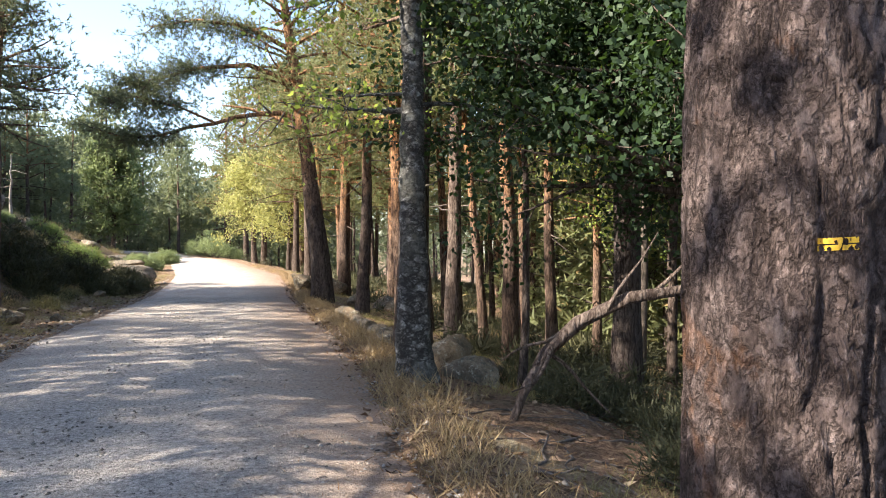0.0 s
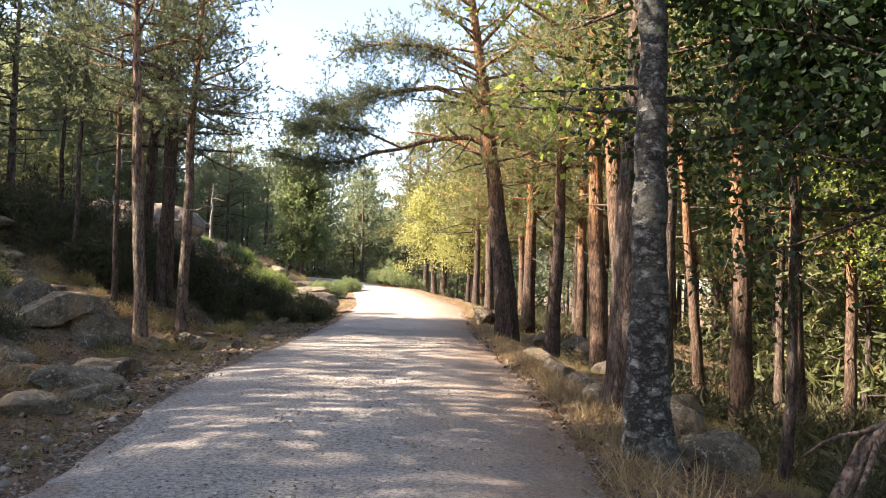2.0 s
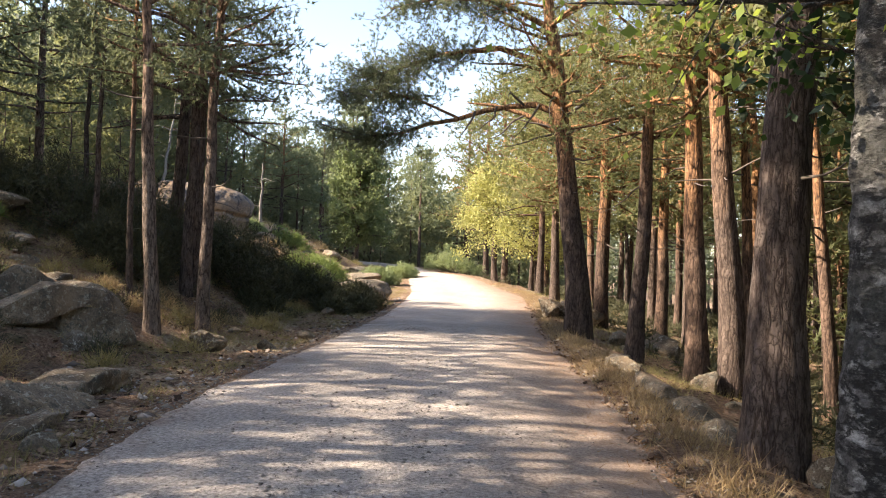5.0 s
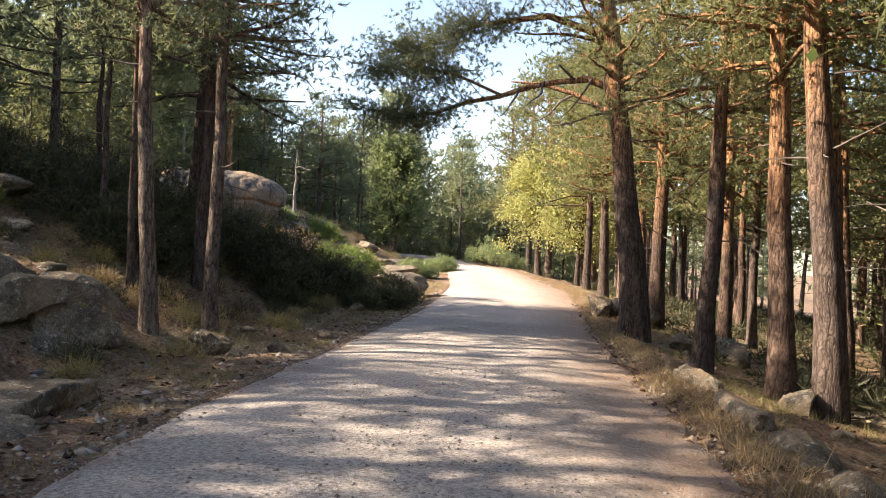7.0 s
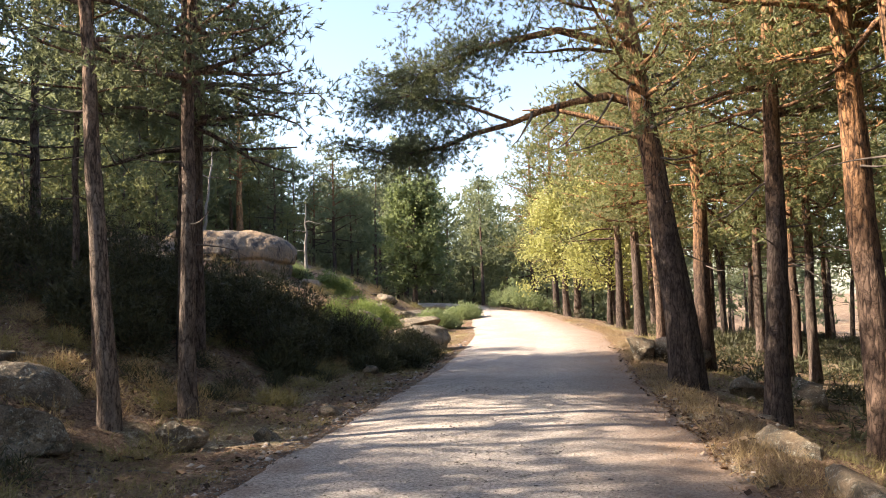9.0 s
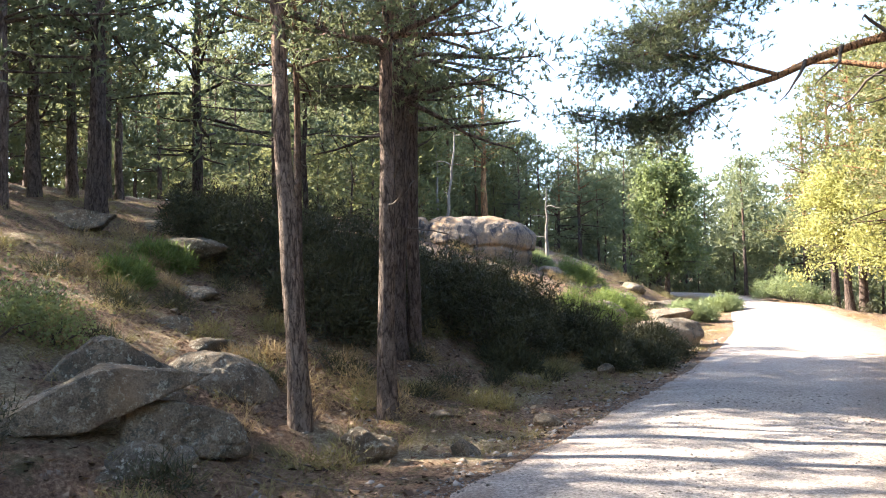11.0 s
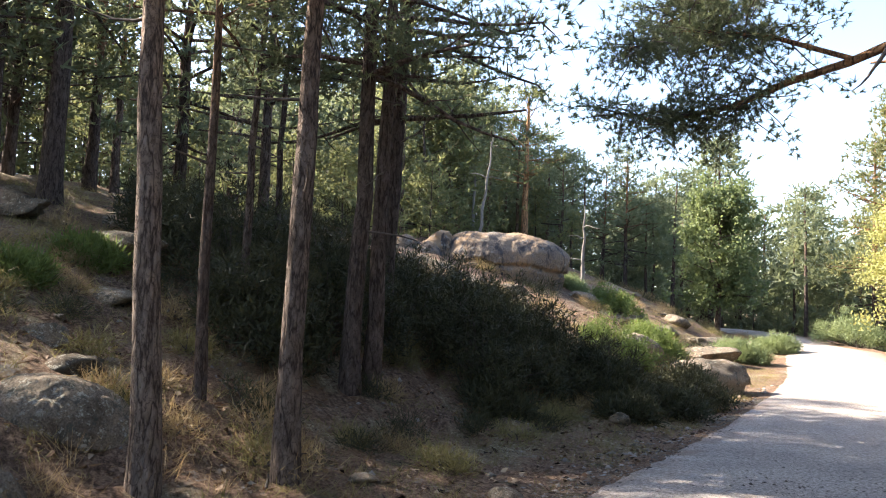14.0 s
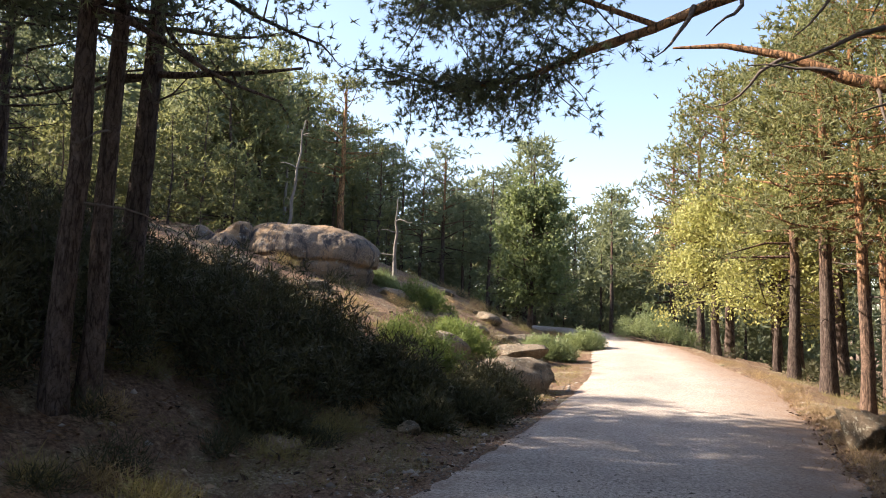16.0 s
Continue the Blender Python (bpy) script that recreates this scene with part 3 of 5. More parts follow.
# ---- pines beside the road ----
ROADSIDE = [
    # x, y, thickness, height, crown, reach, lean x, lean y, bark, needles
    (-0.45, 11.7, 0.5, 11.5, 5.2, 2.4, 0.01, 0.0, BARK_GREY, NEEDLES),
    (-2.15, 20.7, 0.34, 10.5, 4.6, 1.9, 0.03, 0.0, BARK, NEEDLES_OLIVE),
    (-0.95, 18.9, 0.40, 11.5, 5.0, 2.2, -0.04, 0.0, BARK_ORANGE, NEEDLES_OLIVE),
    (-0.42, 17.7, 0.42, 11.0, 5.0, 2.2, -0.06, 0.0, BARK, NEEDLES_OLIVE),
    (0.20, 16.2, 0.34, 10.5, 5.0, 2.0, 0.0, 0.0, BARK_GREY, NEEDLES),
    (-3.65, 28.9, 0.46, 11.0, 4.4, 2.4, -0.01, 0.0, BARK_ORANGE, NEEDLES_OLIVE),
    (-1.84, 28.6, 0.38, 10.5, 4.2, 2.0, -0.01, 0.0, BARK_ORANGE, NEEDLES_OLIVE),
    (-1.10, 30.4, 0.28, 10.0, 4.4, 1.8, 0.01, 0.0, BARK, NEEDLES),
    (0.48, 23.2, 0.28, 10.5, 4.8, 1.9, -0.05, 0.0, BARK_ORANGE, NEEDLES_OLIVE),
    (0.10, 21.6, 0.26, 10.0, 5.0, 1.7, -0.04, 0.0, BARK_ORANGE, NEEDLES),
    (1.80, 17.3, 0.21, 9.5, 5.2, 1.6, -0.02, 0.0, BARK_ORANGE, NEEDLES),
    (2.45, 17.9, 0.19, 9.5, 5.0, 1.5, 0.0, 0.0, BARK, NEEDLES),
    (1.95, 13.8, 0.22, 10.0, 5.2, 1.7, -0.01, 0.0, BARK_ORANGE, NEEDLES),
    (1.25, 14.3, 0.30, 11.0, 5.4, 1.8, -0.03, 0.0, BARK_ORANGE, NEEDLES),
    (0.90, 16.9, 0.20, 9.5, 5.0, 1.5, -0.09, 0.0, BARK_ORANGE, NEEDLES),
    (2.55, 10.8, 0.42, 11.0, 5.4, 2.2, 0.0, 0.0, BARK_GREY, NEEDLES),
    (3.60, 12.2, 0.17, 9.0, 5.0, 1.4, 0.0, 0.0, BARK, NEEDLES),
    (3.20, 9.9, 0.13, 8.0, 4.6, 1.2, 0.01, 0.0, BARK, NEEDLES),
    (-6.30, 36.5, 0.40, 9.5, 4.0, 2.4, -0.02, 0.0, BARK, NEEDLES_OLIVE),
    (-7.60, 40.2, 0.36, 9.5, 3.8, 2.4, 0.0, 0.0, BARK, NEEDLES_OLIVE),
    (-5.30, 34.0, 0.30, 9.5, 4.0, 2.0, -0.03, 0.0, BARK_ORANGE, NEEDLES_OLIVE),
    (-11.2, 48.8, 0.40, 12.0, 3.2, 3.0, -0.03, 0.0, BARK, NEEDLES_OLIVE),
    (-9.0, 46.6, 0.38, 12.0, 3.4, 3.0, -0.03, 0.0, BARK, NEEDLES_OLIVE),
    (-13.4, 53.0, 0.40, 12.0, 3.0, 3.0, -0.02, 0.0, BARK, NEEDLES_OLIVE),
    (-8.0, 44.3, 0.36, 11.5, 3.6, 2.8, -0.04, 0.0, BARK_ORANGE, NEEDLES_OLIVE),
    (-6.4, 41.8, 0.38, 11.5, 3.8, 2.8, -0.03, 0.0, BARK, NEEDLES_OLIVE),
    (-5.0, 38.2, 0.34, 11.5, 4.0, 2.6, -0.03, 0.0, BARK_ORANGE, NEEDLES_OLIVE),
    (-16.0, 57.5, 0.38, 11.0, 2.6, 2.8, 0.0, 0.0, BARK, NEEDLES),
]
for i, (x, y, d, h, c, rch, lx, ly, bk, nd) in enumerate(ROADSIDE):
    far = y > 36 or (x > 0.7 and y > 9.5)
    tree = stand(pine("pine_tree", 100 + i, h, c, rch, d, (lx, ly), 0.7 if far else 1.0, bk, nd, "straight Scots pine with reddish plated trunk beside the road", step=0.3 if y > 36 else 0.42), x, y)
    if (x, y) == (-3.65, 28.9):
        rng = np.random.default_rng(6)
        bough = np.array([(-0.05, 0, 5.6), (-0.8, -0.2, 5.95), (-1.6, -0.4, 6.2), (-2.5, -0.4, 6.7), (-3.5, -0.5, 7.0), (-4.4, -0.5, 7.1)])
        under(mesh_object("branch", *tube(bough, (0.13, 0.12, 0.1, 0.075, 0.05, 0.02), 10, 0.06, rng), BARK_RED, True), tree, "thick reddish bough reaching towards the road")
        for a, bb, ln in (((-0.8, -0.2, 5.95), (-0.6, -0.6, -0.5), 1.4), ((-1.6, -0.4, 6.2), (-0.5, -0.5, 0.7), 1.6), ((-2.5, -0.4, 6.7), (-0.8, -0.3, -0.4), 1.5), ((-1.2, -0.3, 6.05), (0.1, -0.4, -0.9), 1.2)):
            under(mesh_object("dead_branch", *tube(bend(a, bb, ln, rng, 6, 0.08, 0.2), np.linspace(0.04, 0.008, 7), 6), DEAD, True), tree, "crooked dead branch")

BANKSIDE = [
    (-9.93, 15.75, 0.25, 10.5, 5.0, 2.0, -0.045, -0.02, BARK_LIGHT),
    (-9.85, 17.05, 0.24, 10.5, 4.8, 2.0, 0.02, 0.02, BARK_LIGHT),
    (-11.98, 19.5, 0.27, 10.5, 4.4, 2.4, 0.0, 0.0, BARK_GREY),
    (-12.05, 19.95, 0.25, 10.0, 4.6, 2.2, 0.012, 0.01, BARK_GREY),
    (-14.0, 21.8, 0.36, 10.5, 4.0, 2.6, 0.015, 0.02, BARK_GREY),
    (-11.50, 17.05, 0.13, 8.5, 4.2, 1.4, -0.02, 0.0, BARK),
    (-14.30, 19.2, 0.14, 8.5, 4.0, 1.4, 0.0, 0.0, BARK_GREY),
    (-16.20, 21.0, 0.14, 8.5, 4.0, 1.5, 0.0, 0.0, BARK_GREY),
    (-20.40, 18.3, 0.46, 10.0, 3.6, 2.6, 0.0, 0.0, BARK_GREY),
    (-22.30, 17.7, 0.32, 9.5, 3.4, 2.2, 0.0, 0.0, BARK_GREY),
    (-21.20, 16.3, 0.30, 9.5, 3.4, 2.2, 0.01, 0.0, BARK_GREY),
    (-22.30, 15.4, 0.30, 9.5, 3.4, 2.2, 0.0, 0.0, BARK_GREY),
    (-25.50, 21.0, 0.36, 9.0, 3.2, 2.2, 0.0, 0.0, BARK),
    (-28.00, 22.7, 0.29, 9.0, 3.2, 2.2, 0.0, 0.0, BARK),
    (-34.00, 50.7, 0.5, 10.5, 4.8, 2.8, 0.0, 0.0, BARK_RED),
]
for i, (x, y, d, h, c, rch, lx, ly, bk) in enumerate(BANKSIDE):
    stand(pine("pine_tree", 300 + i, h, c, rch, d, (lx, ly), 1.0 if i < 8 else 0.7, bk, NEEDLES_BLUE if i < 12 else NEEDLES, "slender pine with grey-brown bark on the shaded bank", dead=3, step=0.62 if i < 8 else 0.42), x, y)

# the big roadside pine whose limb reaches over the road
big = pine("pine_tree", 77, 11.5, 5.6, 2.8, 0.60, (-0.13, 0.0), 1.0, BARK, NEEDLES, "big leaning roadside pine with a limb over the road", dead=9, sway=0.1)
stand(big, -3.6, 23.5)
rng = np.random.default_rng(5)
limb = np.array([(-0.7, 0, 5.45), (-1.3, 0.05, 5.7), (-2.0, 0.1, 5.68), (-2.7, 0.25, 5.62), (-3.4, 0.2, 5.4), (-4.2, 0.3, 5.32), (-5.0, 0.2, 5.05), (-5.6, 0.2, 5.02), (-6.2, 0.1, 5.0), (-7.0, 0.0, 5.25)])
under(mesh_object("branch", *tube(limb, (0.085, 0.08, 0.07, 0.066, 0.056, 0.05, 0.042, 0.036, 0.026, 0.012), 10, 0.1, rng), BARK_RED, True), big, "long bare limb reaching over the road")
limb2 = np.array([(-0.85, 0, 6.6), (-2.2, -0.2, 7.1), (-3.8, -0.2, 7.0), (-5.2, 0.1, 6.7), (-6.2, 0.3, 6.6)])
under(mesh_object("branch", *tube(limb2, (0.09, 0.075, 0.055, 0.035, 0.012), 10, 0.05, rng), BARK, True), big)
limb3 = np.array([(-1.0, 0, 7.6), (-2.2, -0.4, 8.2), (-3.6, -0.7, 8.3), (-5.0, -0.7, 8.1)])
under(mesh_object("branch", *tube(limb3, (0.08, 0.06, 0.04, 0.012), 10, 0.05, rng), BARK, True), big)
limb4 = np.array([(-3.3, 0.2, 5.42), (-4.3, -0.2, 5.85), (-5.4, -0.45, 6.1), (-6.4, -0.4, 6.05)])
under(mesh_object("branch", *tube(limb4, (0.04, 0.034, 0.024, 0.01), 8, 0.05, rng), BARK, True), big)
ends = []
for line, lo, num in ((limb, 0.58, 80), (limb2, 0.35, 120), (limb3, 0.25, 80), (limb4, 0.2, 70)):
    t = np.linspace(0, 1, len(line))
    for _ in range(num):
        s = rng.uniform(lo, 1.0)
        q0 = np.array([np.interp(s, t, line[:, i]) for i in range(3)])
        tp = bend(q0, rng.normal(size=3) * (1, 1, 0.85) + np.array([-0.4, 0, -0.05]), rng.uniform(0.4, 1.25), rng, 3, 0.08, 0.2)
        under(mesh_object("twig", *tube(tp, (0.013, 0.01, 0.007, 0.003), 4), DEAD, True), big)
        ends += [tp[-1], tp[2], tp[1]]
under(mesh_object("foliage", *tufts(ends, (0.2, 0.2, 0.12), 7, 11, 0.12, 0.016, rng, 0.25), NEEDLES_BLUE), big)
for a, bb, ln in (((-0.72, 0, 5.0), (-0.5, -0.3, -0.5), 1.5), ((-0.62, 0, 4.4), (0.7, -0.4, -0.1), 1.2), ((-2.3, 0.1, 5.7), (-0.1, 0.0, -1), 0.9), ((-1.2, 0, 5.7), (-0.2, -0.3, -1), 1.3), ((-1.6, 0, 5.7), (-0.6, -0.4, 0.5), 1.2), ((-2.9, 0.2, 5.6), (-0.7, -0.3, -0.5), 1.1), ((-0.8, 0, 5.9), (0.2, -0.7, -0.4), 1.4), ((-3.6, 0.2, 5.4), (-0.6, 0.2, -0.3), 1.2)):
    under(mesh_object("dead_branch", *tube(bend(a, bb, ln, rng, 6, 0.1, 0.25), np.linspace(0.035, 0.006, 7), 6), DEAD, True), big, "crooked dead branch")

for a, bb, ln in (((-0.65, 0, 5.3), (0.8, -0.2, 0.55), 2.6), ((-0.7, 0, 5.9), (0.9, 0.1, 0.4), 2.2), ((-0.6, 0, 4.9), (0.7, -0.5, 0.25), 1.8)):
    under(mesh_object("dead_branch", *tube(bend(a, bb, ln, rng, 7, 0.04, 0.12), np.linspace(0.045, 0.008, 8), 6), DEAD, True), big, "long bare grey branch")

# ---- bleached dead trees behind the boulder ----
for i, (x, y, hh, lx) in enumerate([(-22.1, 39.7, 3.6, 0.02), (-33.5, 45.5, 9.5, -0.03), (-29.0, 40.8, 6.0, 0.14)]):
    snag = new("dead_tree")
    line = np.array([(lx * s * hh + 0.05 * rng.normal(), 0.05 * rng.normal(), s * hh - 0.2) for s in np.linspace(0, 1, 9)])
    under(mesh_object("trunk", *tube(line, np.linspace(0.1, 0.02, 9), 8, 0.04, rng), PALE_WOOD, True), snag)
    for _ in range(9 if hh > 5 else 3):
        p = line[rng.integers(3, 8)]
        under(mesh_object("branch", *tube(bend(p, (rng.normal(), rng.normal(), 0.3), rng.uniform(0.4, 1.3), rng, 4, 0.05, 0.2), np.linspace(0.025, 0.005, 5), 4), PALE_WOOD, True), snag)
    tagged(stand(snag, x, y), "bleached leafless dead pine among living trees", "dead tree")

# ---- the pine with the way mark ----
rng = np.random.default_rng(11)
marked = new("pine_tree")
MX, MY, MR = 0.85, 1.9, 0.235


def bark_radius(a, z):
    """How far the plated bark of the marked pine stands out at a height and a turn."""
    ca, sa = math.cos(a), math.sin(a)
    p = Vector((ca, sa, z))
    w = Vector((ca * 2.0 + 0.25 * noise.noise(p * 3), sa * 2.0 + 0.25 * noise.noise(p * 3 + Vector((5, 0, 0))), z * 1.5))
    long_crack = min(1.0, abs(noise.noise(Vector((w.x, w.y, w.z * 0.75)) * 1.9)) / 0.17)
    side_crack = min(1.0, abs(noise.noise(Vector((w.x * 0.9, w.y * 0.9, w.z * 2.6)) * 1.7 + Vector((3, 3, 3)))) / 0.1 + 0.25)
    flakes = noise.noise(p * 16) * 0.0035 + noise.noise(Vector((ca * 9, sa * 9, z * 22))) * 0.003 + noise.noise(p * 42) * 0.0016
    return MR * (1 + 0.35 * math.exp(-max(0, z + 0.1) * 3.2) - 0.01 * z) + 0.02 * min(long_crack, side_crack) ** 0.6 + flakes + 0.012 * noise.noise(p * 1.7)


rings, around, top = 300, 170, 3.6
verts = []
for i in range(rings):
    z = -0.3 + (top + 0.3) * i / (rings - 1)
    for j in range(around):
        a = 2 * math.pi * j / around
        r = bark_radius(a, z)
        verts.append((math.cos(a) * r, math.sin(a) * r, z))
ii, jj = np.meshgrid(np.arange(rings - 1), np.arange(around), indexing="ij")
q0, q1 = (ii * around + jj).ravel(), (ii * around + (jj + 1) % around).ravel()
under(mesh_object("trunk", verts, np.stack([q0, q1, q1 + around, q0 + around], -1), BARK_NEAR, True), marked)
# two worn strokes of yellow paint
pv, pf = [], []
for i in range(26):
    for j in range(60):
        a, z = math.atan2(-1.9, -0.85) + 0.2 + 0.32 * j / 59, 1.388 + 0.026 * i / 25 + 0.004 * j / 59
        if noise.noise((a * 26, z * 60, 2.0)) < -0.12 or (0.42 < i / 25 < 0.55 and noise.noise((a * 20, 4, 0)) < 0.25):
            continue
        k = len(pv)
        da, dz = 0.32 / 59, 0.026 / 25
        for aa, zz in ((a, z), (a + da, z), (a + da, z + dz), (a, z + dz)):
            r = bark_radius(aa, zz) + 0.003
            pv.append((math.cos(aa) * r, math.sin(aa) * r, zz))
        pf.append((k, k + 1, k + 2, k + 3))
under(mesh_object("paint_mark", pv, pf, PAINT), marked, "worn yellow paint stroke")
pts = np.array([(0.02 * k, 0, top - 0.05 + 1.1 * k) for k in range(8)])
under(mesh_object("trunk", *tube(pts, np.linspace(MR * 0.95, 0.05, 8), 20, 0.02, rng), BARK, True), marked)
crown_pts = []
for k in range(46):
    h = rng.uniform(5.5, 11)
    az, ln = rng.uniform(0, 6.28), rng.uniform(1.0, 2.4) * (1.2 - (h - 5.5) / 7)
    bl = bend((0.1, 0, h), (math.cos(az), math.sin(az), 0.3), ln, rng, 4, 0.05, 0.1)
    under(mesh_object("branch", *tube(bl, np.linspace(0.035, 0.008, 5), 5), BARK, True), marked)
    crown_pts += [bl[-1], bl[3], bl[2] + rng.normal(size=3) * 0.25, bl[-1] + rng.normal(size=3) * 0.3]
under(mesh_object("crown", *tufts(crown_pts, (0.34, 0.34, 0.2), 6, 9, 0.17, 0.024, rng), NEEDLES), marked)
marked.matrix_basis = Matrix.Translation((MX, MY, land(MX, MY)))
tagged(marked, "thick pine trunk with deeply cracked bark and a yellow paint mark", "pine tree")

# ---- birch and the dark leafy tree beside it ----
birch = broadleaf("birch_tree", 21, 8.5, 2.7, 1.7, 0.35, (0.006, 0.0), LEAF_GREEN, BIRCH, 0.075, 16, 34, "mottled grey birch with pale foot at the road edge", "birch tree")
stand(birch, -0.33, 8.6)
dark = broadleaf("oak_tree", 22, 6.8, 2.5, 3.1, 0.13, (0.02, 0.0), LEAF_SHADED, BARK_GREY, 0.085, 40, 130, "small oak with dense green leaves coloured dark for shade", "oak tree", 0.25)
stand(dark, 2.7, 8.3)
oak3 = broadleaf("oak_tree", 27, 6.6, 3.1, 2.3, 0.11, (0.02, 0.0), LEAF_SHADED, BARK_GREY, 0.09, 34, 84, "slim oak beside the birch, leaves coloured dark for shade", "oak tree", 0.25)
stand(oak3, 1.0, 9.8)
oak2 = broadleaf("oak_tree", 23, 6.0, 2.6, 1.9, 0.16, (0.0, 0.0), LEAF_GREEN, DEAD, 0.065, 30, 44, "small oak with sunlit green leaves below the road", "oak tree", 0.25)
stand(oak2, 3.2, 12.6)
yellow = broadleaf("birch_tree", 24, 6.6, 1.8, 2.5, 0.36, (-0.03, 0.0), LEAF_YELLOW, BARK, 0.12, 26, 70, "autumn yellow leafy tree at the bend of the road", "leafy tree", 0.2)
stand(yellow, -11.1, 45.8)
yellow2 = broadleaf("birch_tree", 25, 6.8, 1.5, 2.7, 0.25, (0.0, 0.0), LEAF_YELLOW, BARK, 0.12, 26, 74, "yellow-green leafy tree beyond the roadside pines", "leafy tree", 0.2)
stand(yellow2, -8.4, 42.3)
green = broadleaf("poplar_tree", 26, 8.6, 1.2, 3.3, 0.3, (0.0, 0.0), LEAF_FAR_GREEN, BARK_GREY, 0.2, 26, 90, "broad bright green tree rising over the far pines", "leafy tree", 0.2)
stand(green, -22.8, 53.8)

# ---- the rest of the forest ----
kinds = []
for k, (h, c, rch, d, bk, nd) in enumerate([
        (9.5, 3.6, 2.0, 0.26, BARK_ORANGE, NEEDLES), (10.5, 4.4, 2.2, 0.32, BARK, NEEDLES_OLIVE), (9.0, 2.4, 2.4, 0.28, BARK_GREY, NEEDLES_BLUE),
        (10.0, 4.0, 1.8, 0.24, BARK_ORANGE, NEEDLES_OLIVE), (8.5, 1.6, 2.6, 0.28, BARK, NEEDLES_BLUE), (9.5, 4.2, 2.0, 0.25, BARK_GREY, NEEDLES)]):
    kinds.append(pine("pine_tree", 500 + k, h, c, rch, d, (0.01 * (k - 2), 0.0), 0.6, bk, nd, "forest pine with bare lower trunk and dense crown", 8, False))
kinds.append(pine("young_pine", 520, 4.2, 0.5, 1.4, 0.11, (0, 0), 0.6, BARK_GREY, NEEDLES, "young bushy pine with branches down to the ground", 0, False))
rng = np.random.default_rng(42)
taken = [(r[0], r[1]) for r in ROADSIDE + BANKSIDE] + [(-3.6, 23.5), (-0.4, 8.6), (2.7, 8.3), (-11.1, 45.8), (-22.8, 53.8), (MX, MY)]
used = [0] * len(kinds)
distant = []


def plant(x, y, k, size, room):
    # the low sun reaches the marked pine through this gap
    ux, uy = -math.sin(SUN_AZ), -math.cos(SUN_AZ)
    back = (MX - x) * ux + (MY - y) * uy
    if 0 < back < 20 and abs((MX - x) * uy - (MY - y) * ux) < 1.1:
        return
    # and the open bend of the road beyond y = 28
    if k != 6 and x < -14:
        for d in range(4, 24, 2):
            sx, sy = x + ux * d, y + uy * d
            l, r = edges(sy)
            if 28.5 < sy < 52 and l - 3.5 < sx < r and d * math.tan(SUN_ELEV) < size * 9.5 + land(x, y) - land(sx, sy):
                return
    # and the green tree beyond the bend
    gap = (-22.8 - x) * ux + (53.8 - y) * uy
    if 0 < gap < 15 and abs((-22.8 - x) * uy - (53.8 - y) * ux) < 2.8:
        return
    # and nothing grows in front of the red-trunked pine behind the boulder
    if y < 50 and x < -20 and abs((x + 23.0) * 0.78 + (y - 37.0) * 0.626) < 1.9:
        return
    if any((x - a) ** 2 + (y - b) ** 2 < room ** 2 for a, b in taken):
        return
    taken.append((x, y))
    turn = rng.uniform(0, 6.28)
    if y > 57 or x < -35 or x > 13:
        distant.append((k, x, y, turn, size))
        return
    if used[k] == 0:
        stand(kinds[k], x, y, turn, size)
    else:
        m = place_at(x, y, turn, size)
        made = copy_thing(kinds[k], Matrix.Identity(4))
        made.matrix_basis = m
    used[k] += 1


def thicket(number, x0, x1, y0, y1, ks, low, high, room, bar=None):
    have = len(taken)
    for _ in range(number * 6):
        if len(taken) - have >= number:
            return
        x, y = rng.uniform(x0, x1), rng.uniform(y0, y1)
        l, r = edges(y)
        if l - 3.2 < x < r + 2.6 or (bar and bar(x, y)):
            continue
        plant(x, y, rng.choice(ks), rng.uniform(low, high), room)


# unseen pines added left of the road to shade road, oaks and right-hand trunks
for x, y, k, size in ((-5.2, 1.5, 2, 1.0), (-8.0, 4.6, 5, 1.0), (-11.6, 7.0, 5, 1.05), (-13.6, 4.0, 2, 1.05), (-16.0, 8.6, 5, 1.0)):
    plant(x, y, k, size, 1.0)
thicket(40, 2.5, 17, 14, 45, [0, 1, 3, 3, 5], 0.85, 1.05, 1.6)
thicket(34, 1.5, 15, 15, 40, [0, 3, 5, 3, 0], 0.8, 1.0, 1.05)
thicket(30, -7, 16, 30, 56, [0, 1, 3, 1, 5], 0.9, 1.1, 1.9)
thicket(16, 5, 20, -4, 14, [0, 1, 3, 5], 0.85, 1.05, 2.0)
thicket(34, -36, 2, 56, 86, [1, 2, 4, 4, 0], 0.8, 1.0, 2.1)
thicket(18, -40, -21, 48, 62, [2, 4, 4, 2, 1], 0.8, 1.0, 2.0, lambda x, y: (x > -25.5 and y < 55) or (x < -22.8 and abs((x + 22.8) * 0.69 - (y - 53.8) * 0.72) < 3))
thicket(40, -62, -27, 45, 78, [2, 4, 4, 2, 1], 1.1, 1.4, 2.4, lambda x, y: x < -22.8 and abs((x + 22.8) * 0.69 - (y - 53.8) * 0.72) < 3.5)
thicket(22, -42, -25, 40, 57, [2, 4, 0, 1], 0.95, 1.2, 1.9, lambda x, y: (y < 44 and x > -28) or abs((x + 22.8) * 0.69 - (y - 53.8) * 0.72) < 3)
thicket(16, -52, -28, 10, 38, [4, 4, 2], 0.6, 0.8, 1.8)
thicket(20, -52, -24, 8, 32, [2, 4, 5, 2, 2], 0.9, 1.1, 2.6, lambda x, y: x > -24.5)
# more pines added out of view; their shadows darken the bank
thicket(11, -30, -12, -3, 11.0, [2, 5, 1, 2], 1.0, 1.2, 2.2, lambda x, y: x > -13 + 0.2 * (8 - y))
